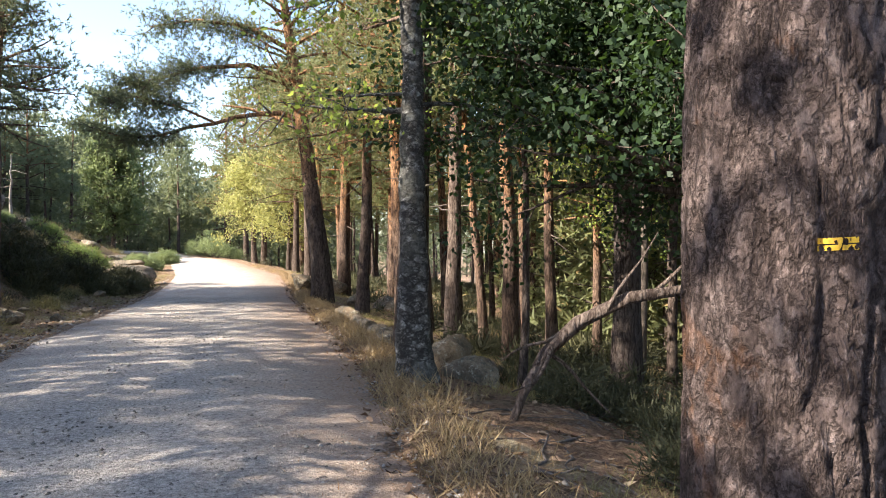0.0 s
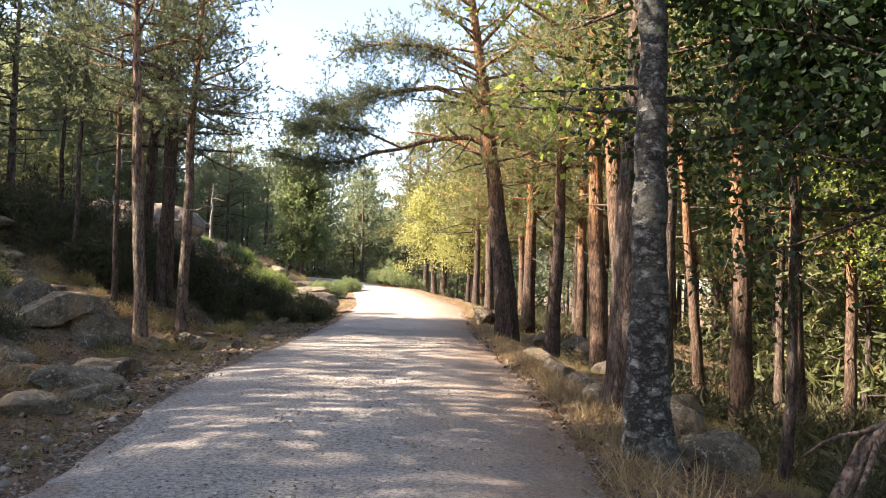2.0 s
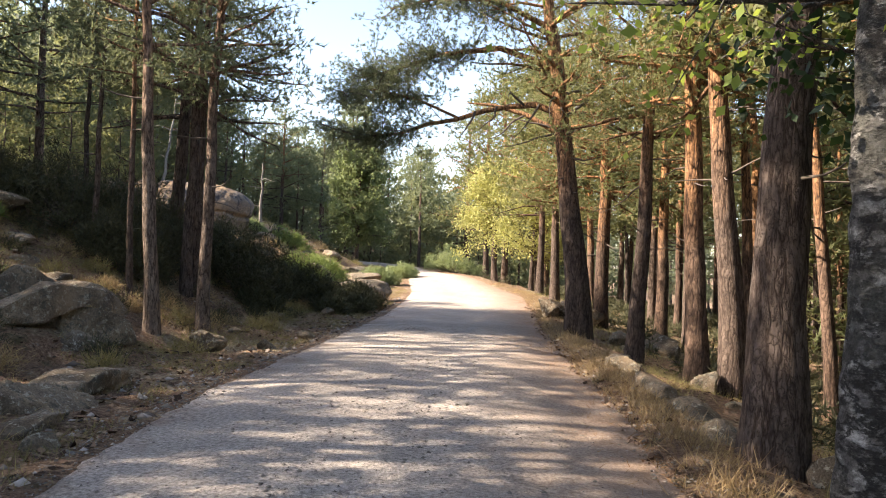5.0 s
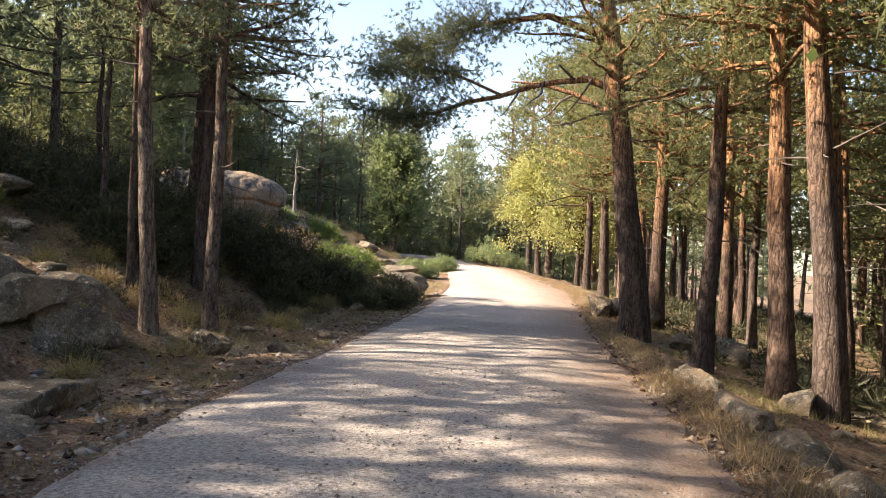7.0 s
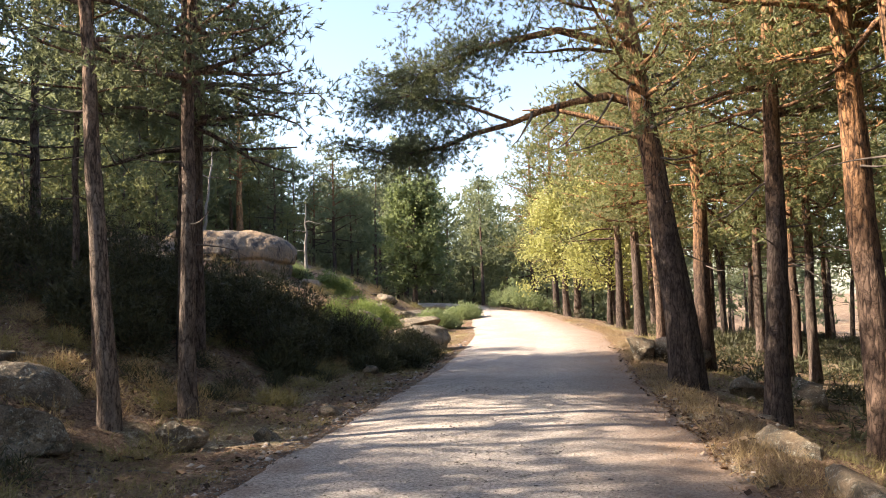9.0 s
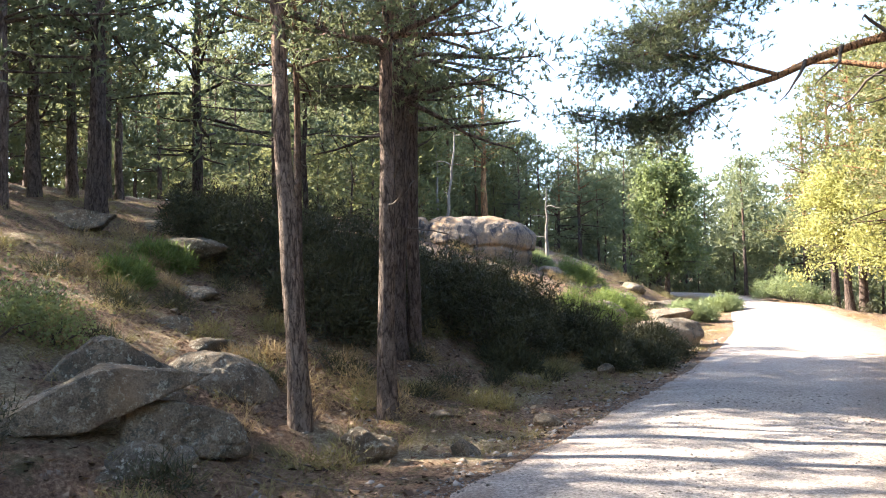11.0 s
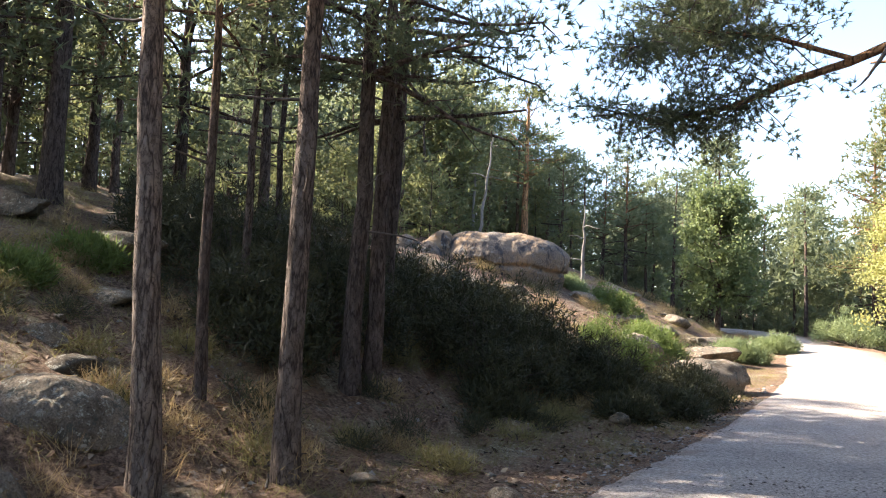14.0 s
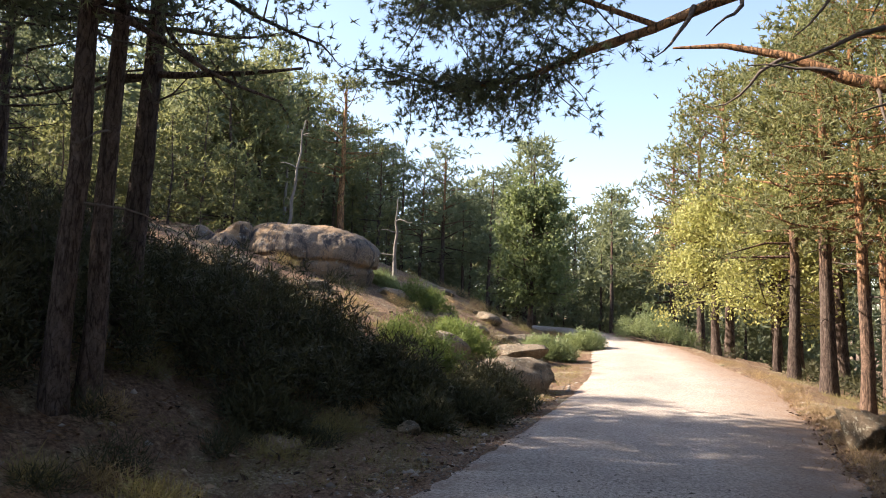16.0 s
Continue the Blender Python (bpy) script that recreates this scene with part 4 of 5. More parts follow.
thicket(12, -31, -18.5, 14, 31, [2, 4, 2], 0.95, 1.15, 2.0, lambda x, y: y > 3.2 - (x + 1.87) * 1.107)
thicket(22, 8, 30, 12, 62, [6], 0.7, 1.1, 1.6)
thicket(44, 3.2, 16, 17, 48, [6], 0.9, 1.6, 1.2)
thicket(34, 4.5, 18, 8, 40, [6], 0.6, 1.3, 1.1)
thicket(26, -34, -8, 58, 80, [6], 1.2, 2.0, 1.5)
thicket(22, -52, -29, 12, 40, [6], 1.3, 2.1, 1.6)
thicket(26, -48, -24, 46, 66, [6], 0.7, 1.1, 1.6, lambda x, y: y < 52 and x > -27)
thicket(24, -46, -26, 14, 42, [6], 0.7, 1.1, 1.6, lambda x, y: y > 30 and x > -29)
thicket(18, -26, -6, -16, 4, [2, 4, 5, 1], 0.9, 1.1, 2.4, lambda x, y: x > -8)

thicket(60, -74, -24, 56, 92, [4, 2, 4, 1], 1.2, 1.6, 2.0)
thicket(40, -62, -30, 40, 70, [6], 1.4, 2.2, 1.6)
thicket(36, -64, -34, 2, 40, [4, 6, 2], 0.9, 1.3, 2.0)

# the pines too far off to be told apart
stems, tops = [], []
for k, x, y, turn, size in distant:
    c, sn = math.cos(turn) * size, math.sin(turn) * size
    spin = np.array([[c, -sn, 0], [sn, c, 0], [0, 0, size]])
    for piece in kinds[k].children:
        me = piece.data
        v = np.empty(len(me.vertices) * 3, dtype=np.float32)
        me.vertices.foreach_get("co", v)
        place = np.array([x, y, land(x, y) - 0.02])
        if piece.name.startswith("crown"):
            v = v.reshape(-1, 3, 3)[(k * 7 + len(tops)) % 3::3]
            mid = v.mean(axis=1, keepdims=True)
            v = (mid + (v - mid) * 1.65).reshape(-1, 3)
            tops.append((v @ spin.T + place, np.arange(len(v)).reshape(-1, 3)))
        else:
            f = np.empty(len(me.loops), dtype=np.int32)
            me.loops.foreach_get("vertex_index", f)
            v, f = v.reshape(-1, 3)[:128], f.reshape(-1, 4)[:120]
            stems.append((v @ spin.T + place, f))
tagged(mesh_object("far_pine_crowns", *joined(tops), NEEDLES_BLUE), "green crowns of the pines deeper in the forest", "woods", kind="stuff")
tagged(mesh_object("far_pine_trunks", *joined(stems), BARK_GREY, True), "grey-brown trunks of the pines deeper in the forest", "woods", kind="stuff")

# woods that close the distance
rng = np.random.default_rng(77)
far_c, far_t = [], []
for _ in range(520):
    a, d = rng.uniform(0, 6.28), rng.uniform(88, 135)
    x, y = -12 + math.cos(a) * d, 25 + math.sin(a) * d
    z, h = land(x, y), rng.uniform(7.5, 11)
    far_t.append(tube(np.array([(x, y, z - 0.3), (x, y, z + h * 0.9)]), (0.16, 0.05), 4))
    far_c += [(x + rng.normal() * 1.1, y + rng.normal() * 1.1, z + h * rng.uniform(0.25, 1)) for _ in range(11)]
woods = mesh_object("far_woods", *tufts(far_c, (1.1, 1.1, 0.6), 4, 5, 0.9, 0.3, rng), NEEDLES_BLUE)
tagged(woods, "distant pine woods beyond the clearing", "woods", kind="stuff")
tagged(mesh_object("far_trunks", *joined(far_t), BARK_GREY), "dark trunks of the distant woods", "woods", kind="stuff")


# ---- rocks ----
def rock(x, y, size, seed, turn=0.0, tilt=(0, 0), sink=0.25, rough=0.25, cuts=5, name="rock", label="lichen-covered grey granite rock lying on the bank", lift=0.0, detail=4, split=None):
    """A weathered granite block: a ball cut by flat faces and then roughened."""
    rng = np.random.default_rng(seed)
    bm = bmesh.new()
    bmesh.ops.create_icosphere(bm, subdivisions=detail, radius=1.0)
    planes = [(Vector(rng.normal(size=3)).normalized(), rng.uniform(0.42, 0.78)) for _ in range(cuts + 4)]
    for v in bm.verts:
        for n, d in planes:
            over = v.co.dot(n) - d
            if over > 0:
                v.co -= n * over * 0.97
        if split is not None and abs(v.co.z - split - 0.15 * v.co.x - 0.08 * noise.noise(v.co * 3)) < 0.045:
            v.co *= 0.92
        p = v.co * 1.3 + Vector((seed, 0, 0))
        v.co *= 1 + rough * 1.25 * (0.5 * noise.noise(p) + 0.3 * noise.noise(p * 2.3) + 0.24 * noise.noise(p * 5.1) + 0.2 * noise.noise(p * 11) + 0.12 * noise.noise(p * 23) - 0.5 * max(0, 0.09 - abs(noise.noise(p * 1.6 + Vector((4, 4, 4))))))
        v.co = Vector((v.co.x * size[0], v.co.y * size[1], v.co.z * size[2]))
    me = bpy.data.meshes.new(name)
    bm.to_mesh(me)
    bm.free()
    me.polygons.foreach_set("use_smooth", np.ones(len(me.polygons), dtype=bool))
    me.materials.append(ROCK)
    ob = new(name, me)
    ob.matrix_basis = Matrix.Translation((x, y, land(x, y) + size[2] * (1 - 2 * sink) + lift)) @ Euler((tilt[0], tilt[1], turn)).to_matrix().to_4x4()
    return tagged(ob, label, "rock")


def hewn(x, y, z, turn, corners, seed, label, name="rock", round_off=0.35, rough=0.035, seams=(), fine=4):
    """A granite block spanned by a few corners (along, across, up), weathered round, with open seams at given heights and dips."""
    bm = bmesh.new()
    for c in corners:
        bm.verts.new(c)
    hull = bmesh.ops.convex_hull(bm, input=bm.verts[:])
    bmesh.ops.delete(bm, geom=list({g for g in hull["geom_interior"] + hull["geom_unused"] if isinstance(g, bmesh.types.BMVert)}), context="VERTS")
    bmesh.ops.triangulate(bm, faces=bm.faces[:])
    size = max(v.co.length for v in bm.verts)
    for _ in range(7):
        longs = [e for e in bm.edges if e.calc_length() > size * 0.5 ** fine]
        if not longs or len(bm.verts) > 9000:
            break
        bmesh.ops.subdivide_edges(bm, edges=longs, cuts=1)
        bmesh.ops.triangulate(bm, faces=bm.faces[:])
        bmesh.ops.smooth_vert(bm, verts=bm.verts[:], factor=round_off, use_axis_x=True, use_axis_y=True, use_axis_z=True)
    bm.normal_update()
    off = Vector((seed * 1.7, 0, 0))
    moves = []
    for v in bm.verts:
        p = v.co / size * 2.2 + off
        h = 1.6 * noise.noise(p) + 0.9 * noise.noise(p * 2.6) + 0.5 * noise.noise(p * 6) + 0.3 * noise.noise(p * 14) + 0.2 * noise.noise(p * 30)
        h -= 0.6 * max(0, 0.07 - abs(noise.noise(p * 1.3 + Vector((9, 2, 5))))) / 0.07
        h *= rough * size
        for up, dip in seams:
            gap = abs(v.co.z - up - dip * v.co.x - 0.05 * size * noise.noise(p * 1.5))
            h -= 0.05 * size * max(0, 1 - gap / (0.035 * size))
        moves.append(v.normal * h)
    for v, d in zip(bm.verts, moves):
        v.co += d
    me = bpy.data.meshes.new(name)
    bm.to_mesh(me)
    bm.free()
    me.polygons.foreach_set("use_smooth", np.ones(len(me.polygons), dtype=bool))
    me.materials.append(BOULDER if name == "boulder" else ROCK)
    ob = new(name, me)
    ob.matrix_basis = Matrix.Translation((x, y, z)) @ Matrix.Rotation(turn, 4, "Z")
    return tagged(ob, label, "rock")


def ring(w, d, z, n=8, phase=0.3, cx=0.0):
    return [(cx + w * math.cos(phase + 6.2832 * k / n), d * math.sin(phase + 6.2832 * k / n), z) for k in range(n)]


BZ = land(-22.7, 35.8)
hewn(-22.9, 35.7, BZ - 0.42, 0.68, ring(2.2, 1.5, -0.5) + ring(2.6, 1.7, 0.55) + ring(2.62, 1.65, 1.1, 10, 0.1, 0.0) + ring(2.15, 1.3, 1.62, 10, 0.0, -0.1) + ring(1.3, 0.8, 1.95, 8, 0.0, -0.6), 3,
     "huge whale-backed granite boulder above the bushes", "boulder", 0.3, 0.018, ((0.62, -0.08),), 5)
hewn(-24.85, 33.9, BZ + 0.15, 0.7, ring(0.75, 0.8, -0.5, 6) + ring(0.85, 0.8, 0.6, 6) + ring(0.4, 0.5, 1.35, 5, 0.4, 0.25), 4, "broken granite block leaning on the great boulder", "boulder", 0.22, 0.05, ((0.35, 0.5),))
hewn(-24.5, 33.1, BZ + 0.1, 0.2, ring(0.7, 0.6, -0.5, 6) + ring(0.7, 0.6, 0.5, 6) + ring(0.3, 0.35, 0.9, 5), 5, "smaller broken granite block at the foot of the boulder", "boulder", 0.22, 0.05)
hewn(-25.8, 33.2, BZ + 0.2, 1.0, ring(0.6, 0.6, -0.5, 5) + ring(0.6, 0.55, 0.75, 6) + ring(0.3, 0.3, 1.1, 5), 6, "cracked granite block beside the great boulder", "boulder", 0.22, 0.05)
hewn(-11.2, 15.5, 0.28, 1.1, ring(0.8, 0.6, -0.35) + ring(0.86, 0.66, 0.12) + ring(0.66, 0.5, 0.46, 8, 0.1, -0.1) + ring(0.3, 0.25, 0.66, 6, 0.2, -0.15), 7, "rounded grey granite slab with a split across it", round_off=0.26, rough=0.02, seams=((0.14, -0.32),), fine=5)
hewn(-10.95, 13.95, 0.62, 1.25, [(-0.75, -0.3, -0.4), (-0.75, 0.4, -0.4), (0.85, -0.35, -0.4), (0.85, 0.4, -0.4), (-0.62, -0.2, 0.22), (-0.5, 0.3, 0.25), (-0.18, -0.1, 0.6), (0.0, 0.12, 0.64), (0.15, -0.1, 0.58), (0.75, -0.1, 0.18), (0.7, 0.3, 0.15)], 8, "pointed grey granite rock behind the tilted slab", round_off=0.09, rough=0.025, fine=5)
hewn(-9.95, 13.45, 0.5, 1.28, [(-1.0, -0.1, -0.06), (-0.95, 0.2, -0.12), (-0.9, -0.14, 0.1), (-0.8, 0.25, 0.14), (-0.15, -0.2, 0.46), (0.0, 0.25, 0.5), (0.12, -0.15, 0.48), (1.02, -0.02, 0.36), (0.98, 0.12, 0.36), (0.4, -0.2, 0.16), (-0.2, -0.22, -0.06), (-0.55, 0.2, -0.16), (0.35, 0.22, 0.14)], 9, "tilted flat granite slab with a pale sunlit edge", round_off=0.03, rough=0.016, fine=5)
hewn(-9.75, 14.2, 0.32, 1.2, [(-0.7, -0.3, -0.2), (-0.7, 0.3, -0.2), (0.6, -0.25, -0.3), (0.6, 0.3, -0.3), (-0.6, -0.1, 0.3), (-0.5, 0.25, 0.32), (0.0, -0.2, 0.3), (0.42, -0.2, 0.12), (0.55, 0.1, 0.1)], 10, "wedge of dark lichened granite beneath the slab", round_off=0.15, rough=0.035, fine=5)
hewn(-9.4, 13.45, 0.02, 1.25, [(-0.55, -0.35, -0.4), (-0.55, 0.35, -0.4), (0.6, -0.35, -0.4), (0.6, 0.35, -0.4), (-0.4, -0.2, 0.08), (-0.3, 0.3, 0.24), (0.0, -0.12, 0.26), (0.15, 0.3, 0.3), (0.35, -0.25, 0.06), (0.5, 0.2, 0.1)], 11, "low ochre-stained granite block under the slab", round_off=0.14, rough=0.04, seams=((0.0, 0.4),), fine=5)
hewn(0.32, 9.2, land(0.32, 9.2), 0.2, ring(0.42, 0.34, -0.3, 7) + ring(0.4, 0.32, 0.12, 7) + ring(0.2, 0.16, 0.27, 5), 13, "dark mossy granite rock beside the birch foot", round_off=0.2, rough=0.045)
hewn(0.05, 10.0, land(0.05, 10.0), 0.9, ring(0.34, 0.28, -0.3, 6) + ring(0.3, 0.26, 0.25, 6) + ring(0.14, 0.12, 0.36, 5), 14, "small grey granite rock behind the birch", round_off=0.2, rough=0.045)
hewn(-7.75, 11.6, land(-7.75, 11.6) - 0.1, 1.9, [(-0.95, -0.35, -0.3), (-0.95, 0.35, -0.3), (0.95, -0.35, -0.3), (0.95, 0.35, -0.3), (-0.85, -0.3, 0.24), (-0.9, 0.3, 0.2), (-0.1, -0.38, 0.34), (0.0, 0.3, 0.3), (0.5, -0.4, 0.3), (0.9, -0.25, 0.2), (0.8, 0.3, 0.2)], 15, "dark layered granite ledge above the roadside ditch", round_off=0.06, rough=0.03, seams=((0.12, 0.05), (-0.05, 0.03)))
hewn(-6.75, 9.9, land(-6.75, 9.9) - 0.1, 1.9, [(-0.6, -0.25, -0.3), (-0.6, 0.25, -0.3), (0.6, -0.25, -0.3), (0.6, 0.25, -0.3), (-0.5, -0.22, 0.12), (-0.5, 0.22, 0.12), (0.1, -0.25, 0.2), (0.5, -0.2, 0.14), (0.5, 0.2, 0.12)], 16, "low split granite ledge in the ditch", round_off=0.06, rough=0.03, seams=((0.05, 0.05),))
hewn(-10.5, 12.7, 0.45, 1.2, ring(0.6, 0.4, -0.3) + ring(0.58, 0.36, 0.06) + ring(0.3, 0.2, 0.24), 12, "flat grey granite rock beside the slab", round_off=0.2)
rock(-12.9, 13.4, (0.7, 0.45, 0.22), 40, 0.7, (0.1, 0), 0.66, 0.22, 4, label="flat dark granite slab jutting from the slope")
rock(-12.2, 16.0, (0.5, 0.35, 0.22), 41, 0.9, (0, 0), 0.66, 0.22, 4)
rock(-19.8, 19.4, (1.2, 0.6, 0.35), 42, 0.7, (0, 0), 0.66, 0.22, 4)
rock(-8.85, 15.8, (0.38, 0.3, 0.24), 12, 0.4, (0.1, 0.2), 0.3, 0.25, 6, detail=5)
rock(-8.2, 16.6, (0.19, 0.16, 0.15), 13, 0.4, (0.1, 0.2), 0.25, 0.25, 6, label="small pale angular stone at the road edge", detail=3)
rock(-7.15, 10.6, (0.75, 0.45, 0.42), 14, 1.1, (0.1, 0.12), 0.62, 0.3, 8, label="dark layered rock ledge beside the ditch", detail=5)
rock(-8.0, 10.2, (0.6, 0.5, 0.45), 15, 1.0, (0.15, 0.1), 0.68, 0.3, 8, detail=5)
rock(-9.2, 11.4, (0.9, 0.6, 0.5), 16, 0.8, (0.15, 0.1), 0.66, 0.3, 8, detail=5)
rock(-6.3, 8.6, (0.5, 0.3, 0.18), 17, 1.2, (0, 0), 0.4, 0.25, 6)
rock(-11.1, 22.0, (0.4, 0.3, 0.22), 18, 0.2, (0, 0), 0.3, 0.25, 6)
rock(-14.8, 17.2, (0.6, 0.5, 0.25), 19, 0.2, (0, 0), 0.66, 0.25, 6)
rock(-16.6, 18.0, (1.4, 0.7, 0.4), 20, 0.5, (0, 0), 0.66, 0.25, 6)
rock(-18.5, 17.0, (1.2, 0.6, 0.35), 21, 0.2, (0, 0), 0.66, 0.25, 6)
rock(-15.5, 13.2, (1.0, 0.6, 0.3), 22, 0.9, (0, 0), 0.66, 0.25, 6)
rock(-13.0, 15.9, (0.45, 0.35, 0.2), 23, 0.9, (0, 0), 0.66, 0.25, 6)
rock(-13.4, 26.8, (0.8, 0.6, 0.55), 24, 0.4, (0, 0), 0.3, 0.25, 6)
rock(-12.5, 31.7, (1.2, 0.8, 0.65), 25, 1.2, (0, 0.1), 0.35, 0.22, 5, label="sunlit pale rock outcrop beside the bright road")
rock(-13.9, 34.0, (1.2, 0.8, 0.4), 26, 1.2, (0, 0.1), 0.35, 0.22, 5, label="sunlit pale rock outcrop beside the bright road")
rock(-15.2, 37.0, (1.3, 0.9, 0.4), 27, 1.2, (0, 0), 0.35, 0.22, 5, label="sunlit pale rock outcrop beside the bright road")
rock(-17.5, 41.0, (1.4, 0.9, 0.4), 28, 1.2, (0, 0), 0.35, 0.22, 5)
rock(-5.05, 27.7, (0.42, 0.38, 0.5), 29, 0.2, (0, 0), 0.25, 0.22, 5, label="pale granite block standing at the road edge")
rock(-4.35, 28.3, (0.85, 0.5, 0.45), 30, 0.2, (0, 0), 0.25, 0.22, 5)
rock(-2.65, 24.0, (0.42, 0.36, 0.36), 31, 0.2, (0, 0), 0.25, 0.2, 4, label="sunlit pale boulder among the roadside pines")
rock(-1.65, 24.3, (0.62, 0.45, 0.42), 32, 0.4, (0, 0), 0.25, 0.2, 4, label="sunlit pale boulder among the roadside pines")
rock(-2.1, 17.2, (0.75, 0.32, 0.22), 33, 1.7, (0, 0), 0.46, 0.25, 4, label="low mossy kerb rock along the road edge")
rock(-1.6, 15.3, (0.85, 0.3, 0.22), 34, 1.75, (0, 0), 0.46, 0.25, 4, label="low mossy kerb rock along the road edge")
rock(-1.05, 13.6, (0.7, 0.3, 0.22), 35, 1.8, (0, 0), 0.46, 0.25, 4, label="low mossy kerb rock along the road edge")
rock(-0.75, 12.3, (0.5, 0.28, 0.2), 36, 1.8, (0, 0), 0.46, 0.25, 4, label="low mossy kerb rock along the road edge")
rock(0.1, 11.6, (0.34, 0.3, 0.3), 37, 0.3, (0, 0), 0.25, 0.25, 5)
rock(0.55, 10.4, (0.36, 0.3, 0.2), 38, 0.3, (0, 0), 0.25, 0.25, 5)
rock(-0.9, 17.4, (0.35, 0.3, 0.25), 39, 0.3, (0, 0), 0.25, 0.25, 5)

rng = np.random.default_rng(33)
for i in range(18):
    y = rng.uniform(29, 48)
    x = edges(y)[0] - rng.uniform(1.2, 8.5)
    s = rng.uniform(0.35, 1.0)
    rock(x, y, (s, s * rng.uniform(0.5, 0.8), s * rng.uniform(0.3, 0.5)), 200 + i, rng.uniform(0.4, 1.6), (0, 0.1), 0.4, 0.22, 4, label="pale sunlit outcrop of granite on the dry slope", detail=3)

# fallen crooked limb that arches beside the marked pine
rng = np.random.default_rng(8)
arch = new("fallen_branch")
main = np.array([(0.58, 6.9, -0.25), (0.72, 7.0, 0.1), (0.95, 7.15, 0.45), (1.25, 7.2, 0.72), (1.7, 7.1, 0.95), (2.3, 7.0, 1.05), (3.0, 7.0, 0.98)])
under(mesh_object("limb", *tube(main, (0.032, 0.042, 0.054, 0.06, 0.058, 0.05, 0.036), 12, 0.12, rng), BARK_GREY, True), arch)
for a, bb, ln in (((0.95, 7.15, 0.45), (0.6, -0.1, -0.5), 0.8), ((1.25, 7.2, 0.72), (-0.8, -0.3, -0.2), 0.9), ((1.5, 7.1, 0.85), (0.2, 0, 0.9), 0.9), ((1.9, 7.05, 1.0), (0.7, -0.2, 0.6), 1.0), ((1.0, 7.1, 0.5), (-0.3, -0.6, -0.6), 0.8)):
    under(mesh_object("twig", *tube(bend(a, bb, ln, rng, 5, 0.05, 0.2), np.linspace(0.024, 0.006, 6), 6), BARK_GREY, True), arch)
tagged(arch, "crooked dead limb arching over the slope", "fallen branch")


# ---- bushes ----
def bush(x, y, wide, deep, high, seed, mat, label, count=170, per=42, long=0.15, thin=0.024, name="broom_bush", leafy=0.0):
    """A broom bush: woody stems fanning from the foot and a ragged dome of upright shoots."""
    rng = np.random.default_rng(seed)
    thing = new(name)
    z0 = land(x, y)
    pts, stems = [], []
    for k in range(count):
        a, rr = rng.uniform(0, 6.28), rng.random() ** 0.5
        bx, by = math.cos(a) * rr * wide, math.sin(a) * rr * deep
        gz = land(x + bx, y + by) - z0
        topz = high * (1 - 0.55 * rr ** 2) * rng.uniform(0.55, 1.12)
        pts.append((bx, by, gz + topz * rng.uniform(0.35, 1.0)))
        if k % 6 == 0:
            foot = np.array((0.0, 0.0, -0.06))
            stems.append(tube(np.array([foot, foot * 0.4 + np.array(pts[-1]) * 0.6 + rng.normal(size=3) * 0.05, pts[-1]]), (0.018, 0.012, 0.005), 4))
    under(mesh_object("wood", *joined(stems), DEAD), thing)
    if leafy:
        under(mesh_object("foliage", *leaves(pts, (0.26, 0.26, 0.22), per, leafy, rng), mat), thing)
    else:
        under(mesh_object("foliage", *sprigs(pts, (0.23, 0.23, 0.19), per, long, thin, rng, 0.4), mat), thing)
    thing.matrix_basis = Matrix.Translation((x, y, z0))
    return tagged(thing, label, "bush")


DARKB = "dense green broom bush on the bank, toned dark for shade"
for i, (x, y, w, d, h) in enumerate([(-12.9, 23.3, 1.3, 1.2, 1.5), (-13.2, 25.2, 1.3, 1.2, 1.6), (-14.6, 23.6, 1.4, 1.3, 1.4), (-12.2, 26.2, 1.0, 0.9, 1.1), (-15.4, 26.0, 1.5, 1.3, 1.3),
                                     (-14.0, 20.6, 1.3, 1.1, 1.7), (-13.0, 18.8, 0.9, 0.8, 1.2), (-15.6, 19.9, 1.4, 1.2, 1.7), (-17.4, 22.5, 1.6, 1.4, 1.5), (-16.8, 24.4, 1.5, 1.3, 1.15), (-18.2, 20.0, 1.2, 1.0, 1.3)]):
    bush(x, y, w * 1.1, d * 1.1, h * 1.2, 600 + i, BUSH_SHADED, DARKB, 270)
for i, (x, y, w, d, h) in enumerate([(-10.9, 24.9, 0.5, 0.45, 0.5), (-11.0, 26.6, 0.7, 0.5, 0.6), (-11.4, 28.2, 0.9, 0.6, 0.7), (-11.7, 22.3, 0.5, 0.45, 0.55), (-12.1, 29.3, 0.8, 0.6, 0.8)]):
    bush(x, y, w, d, h, 640 + i, BUSH_SHADED, "low broom bush at the bank's foot, toned dark for shade", 90)
for i, (x, y, w, d, h) in enumerate([(-14.4, 30.2, 1.0, 0.8, 1.1), (-15.6, 34.2, 0.9, 0.8, 0.9), (-19.0, 37.5, 1.0, 0.7, 0.9), (-16.0, 17.5, 0.4, 0.4, 0.4), (-14.9, 16.2, 0.3, 0.3, 0.3)]):
    bush(x, y, w, d, h, 660 + i, BUSH_GREEN, "bright green broom bush catching the sun", 130)
for i, (x, y, w, d, h) in enumerate([(-11.9, 13.1, 0.5, 0.5, 0.95), (-12.4, 12.4, 0.6, 0.5, 0.85), (-12.0, 13.8, 0.35, 0.35, 0.7)]):
    bush(x, y, w, d, h, 720 + i, BUSH_LIME, "light green leafy shrub behind the rocks", 60, 34, leafy=0.05, name="leafy_shrub")
rng = np.random.default_rng(61)
n = 0
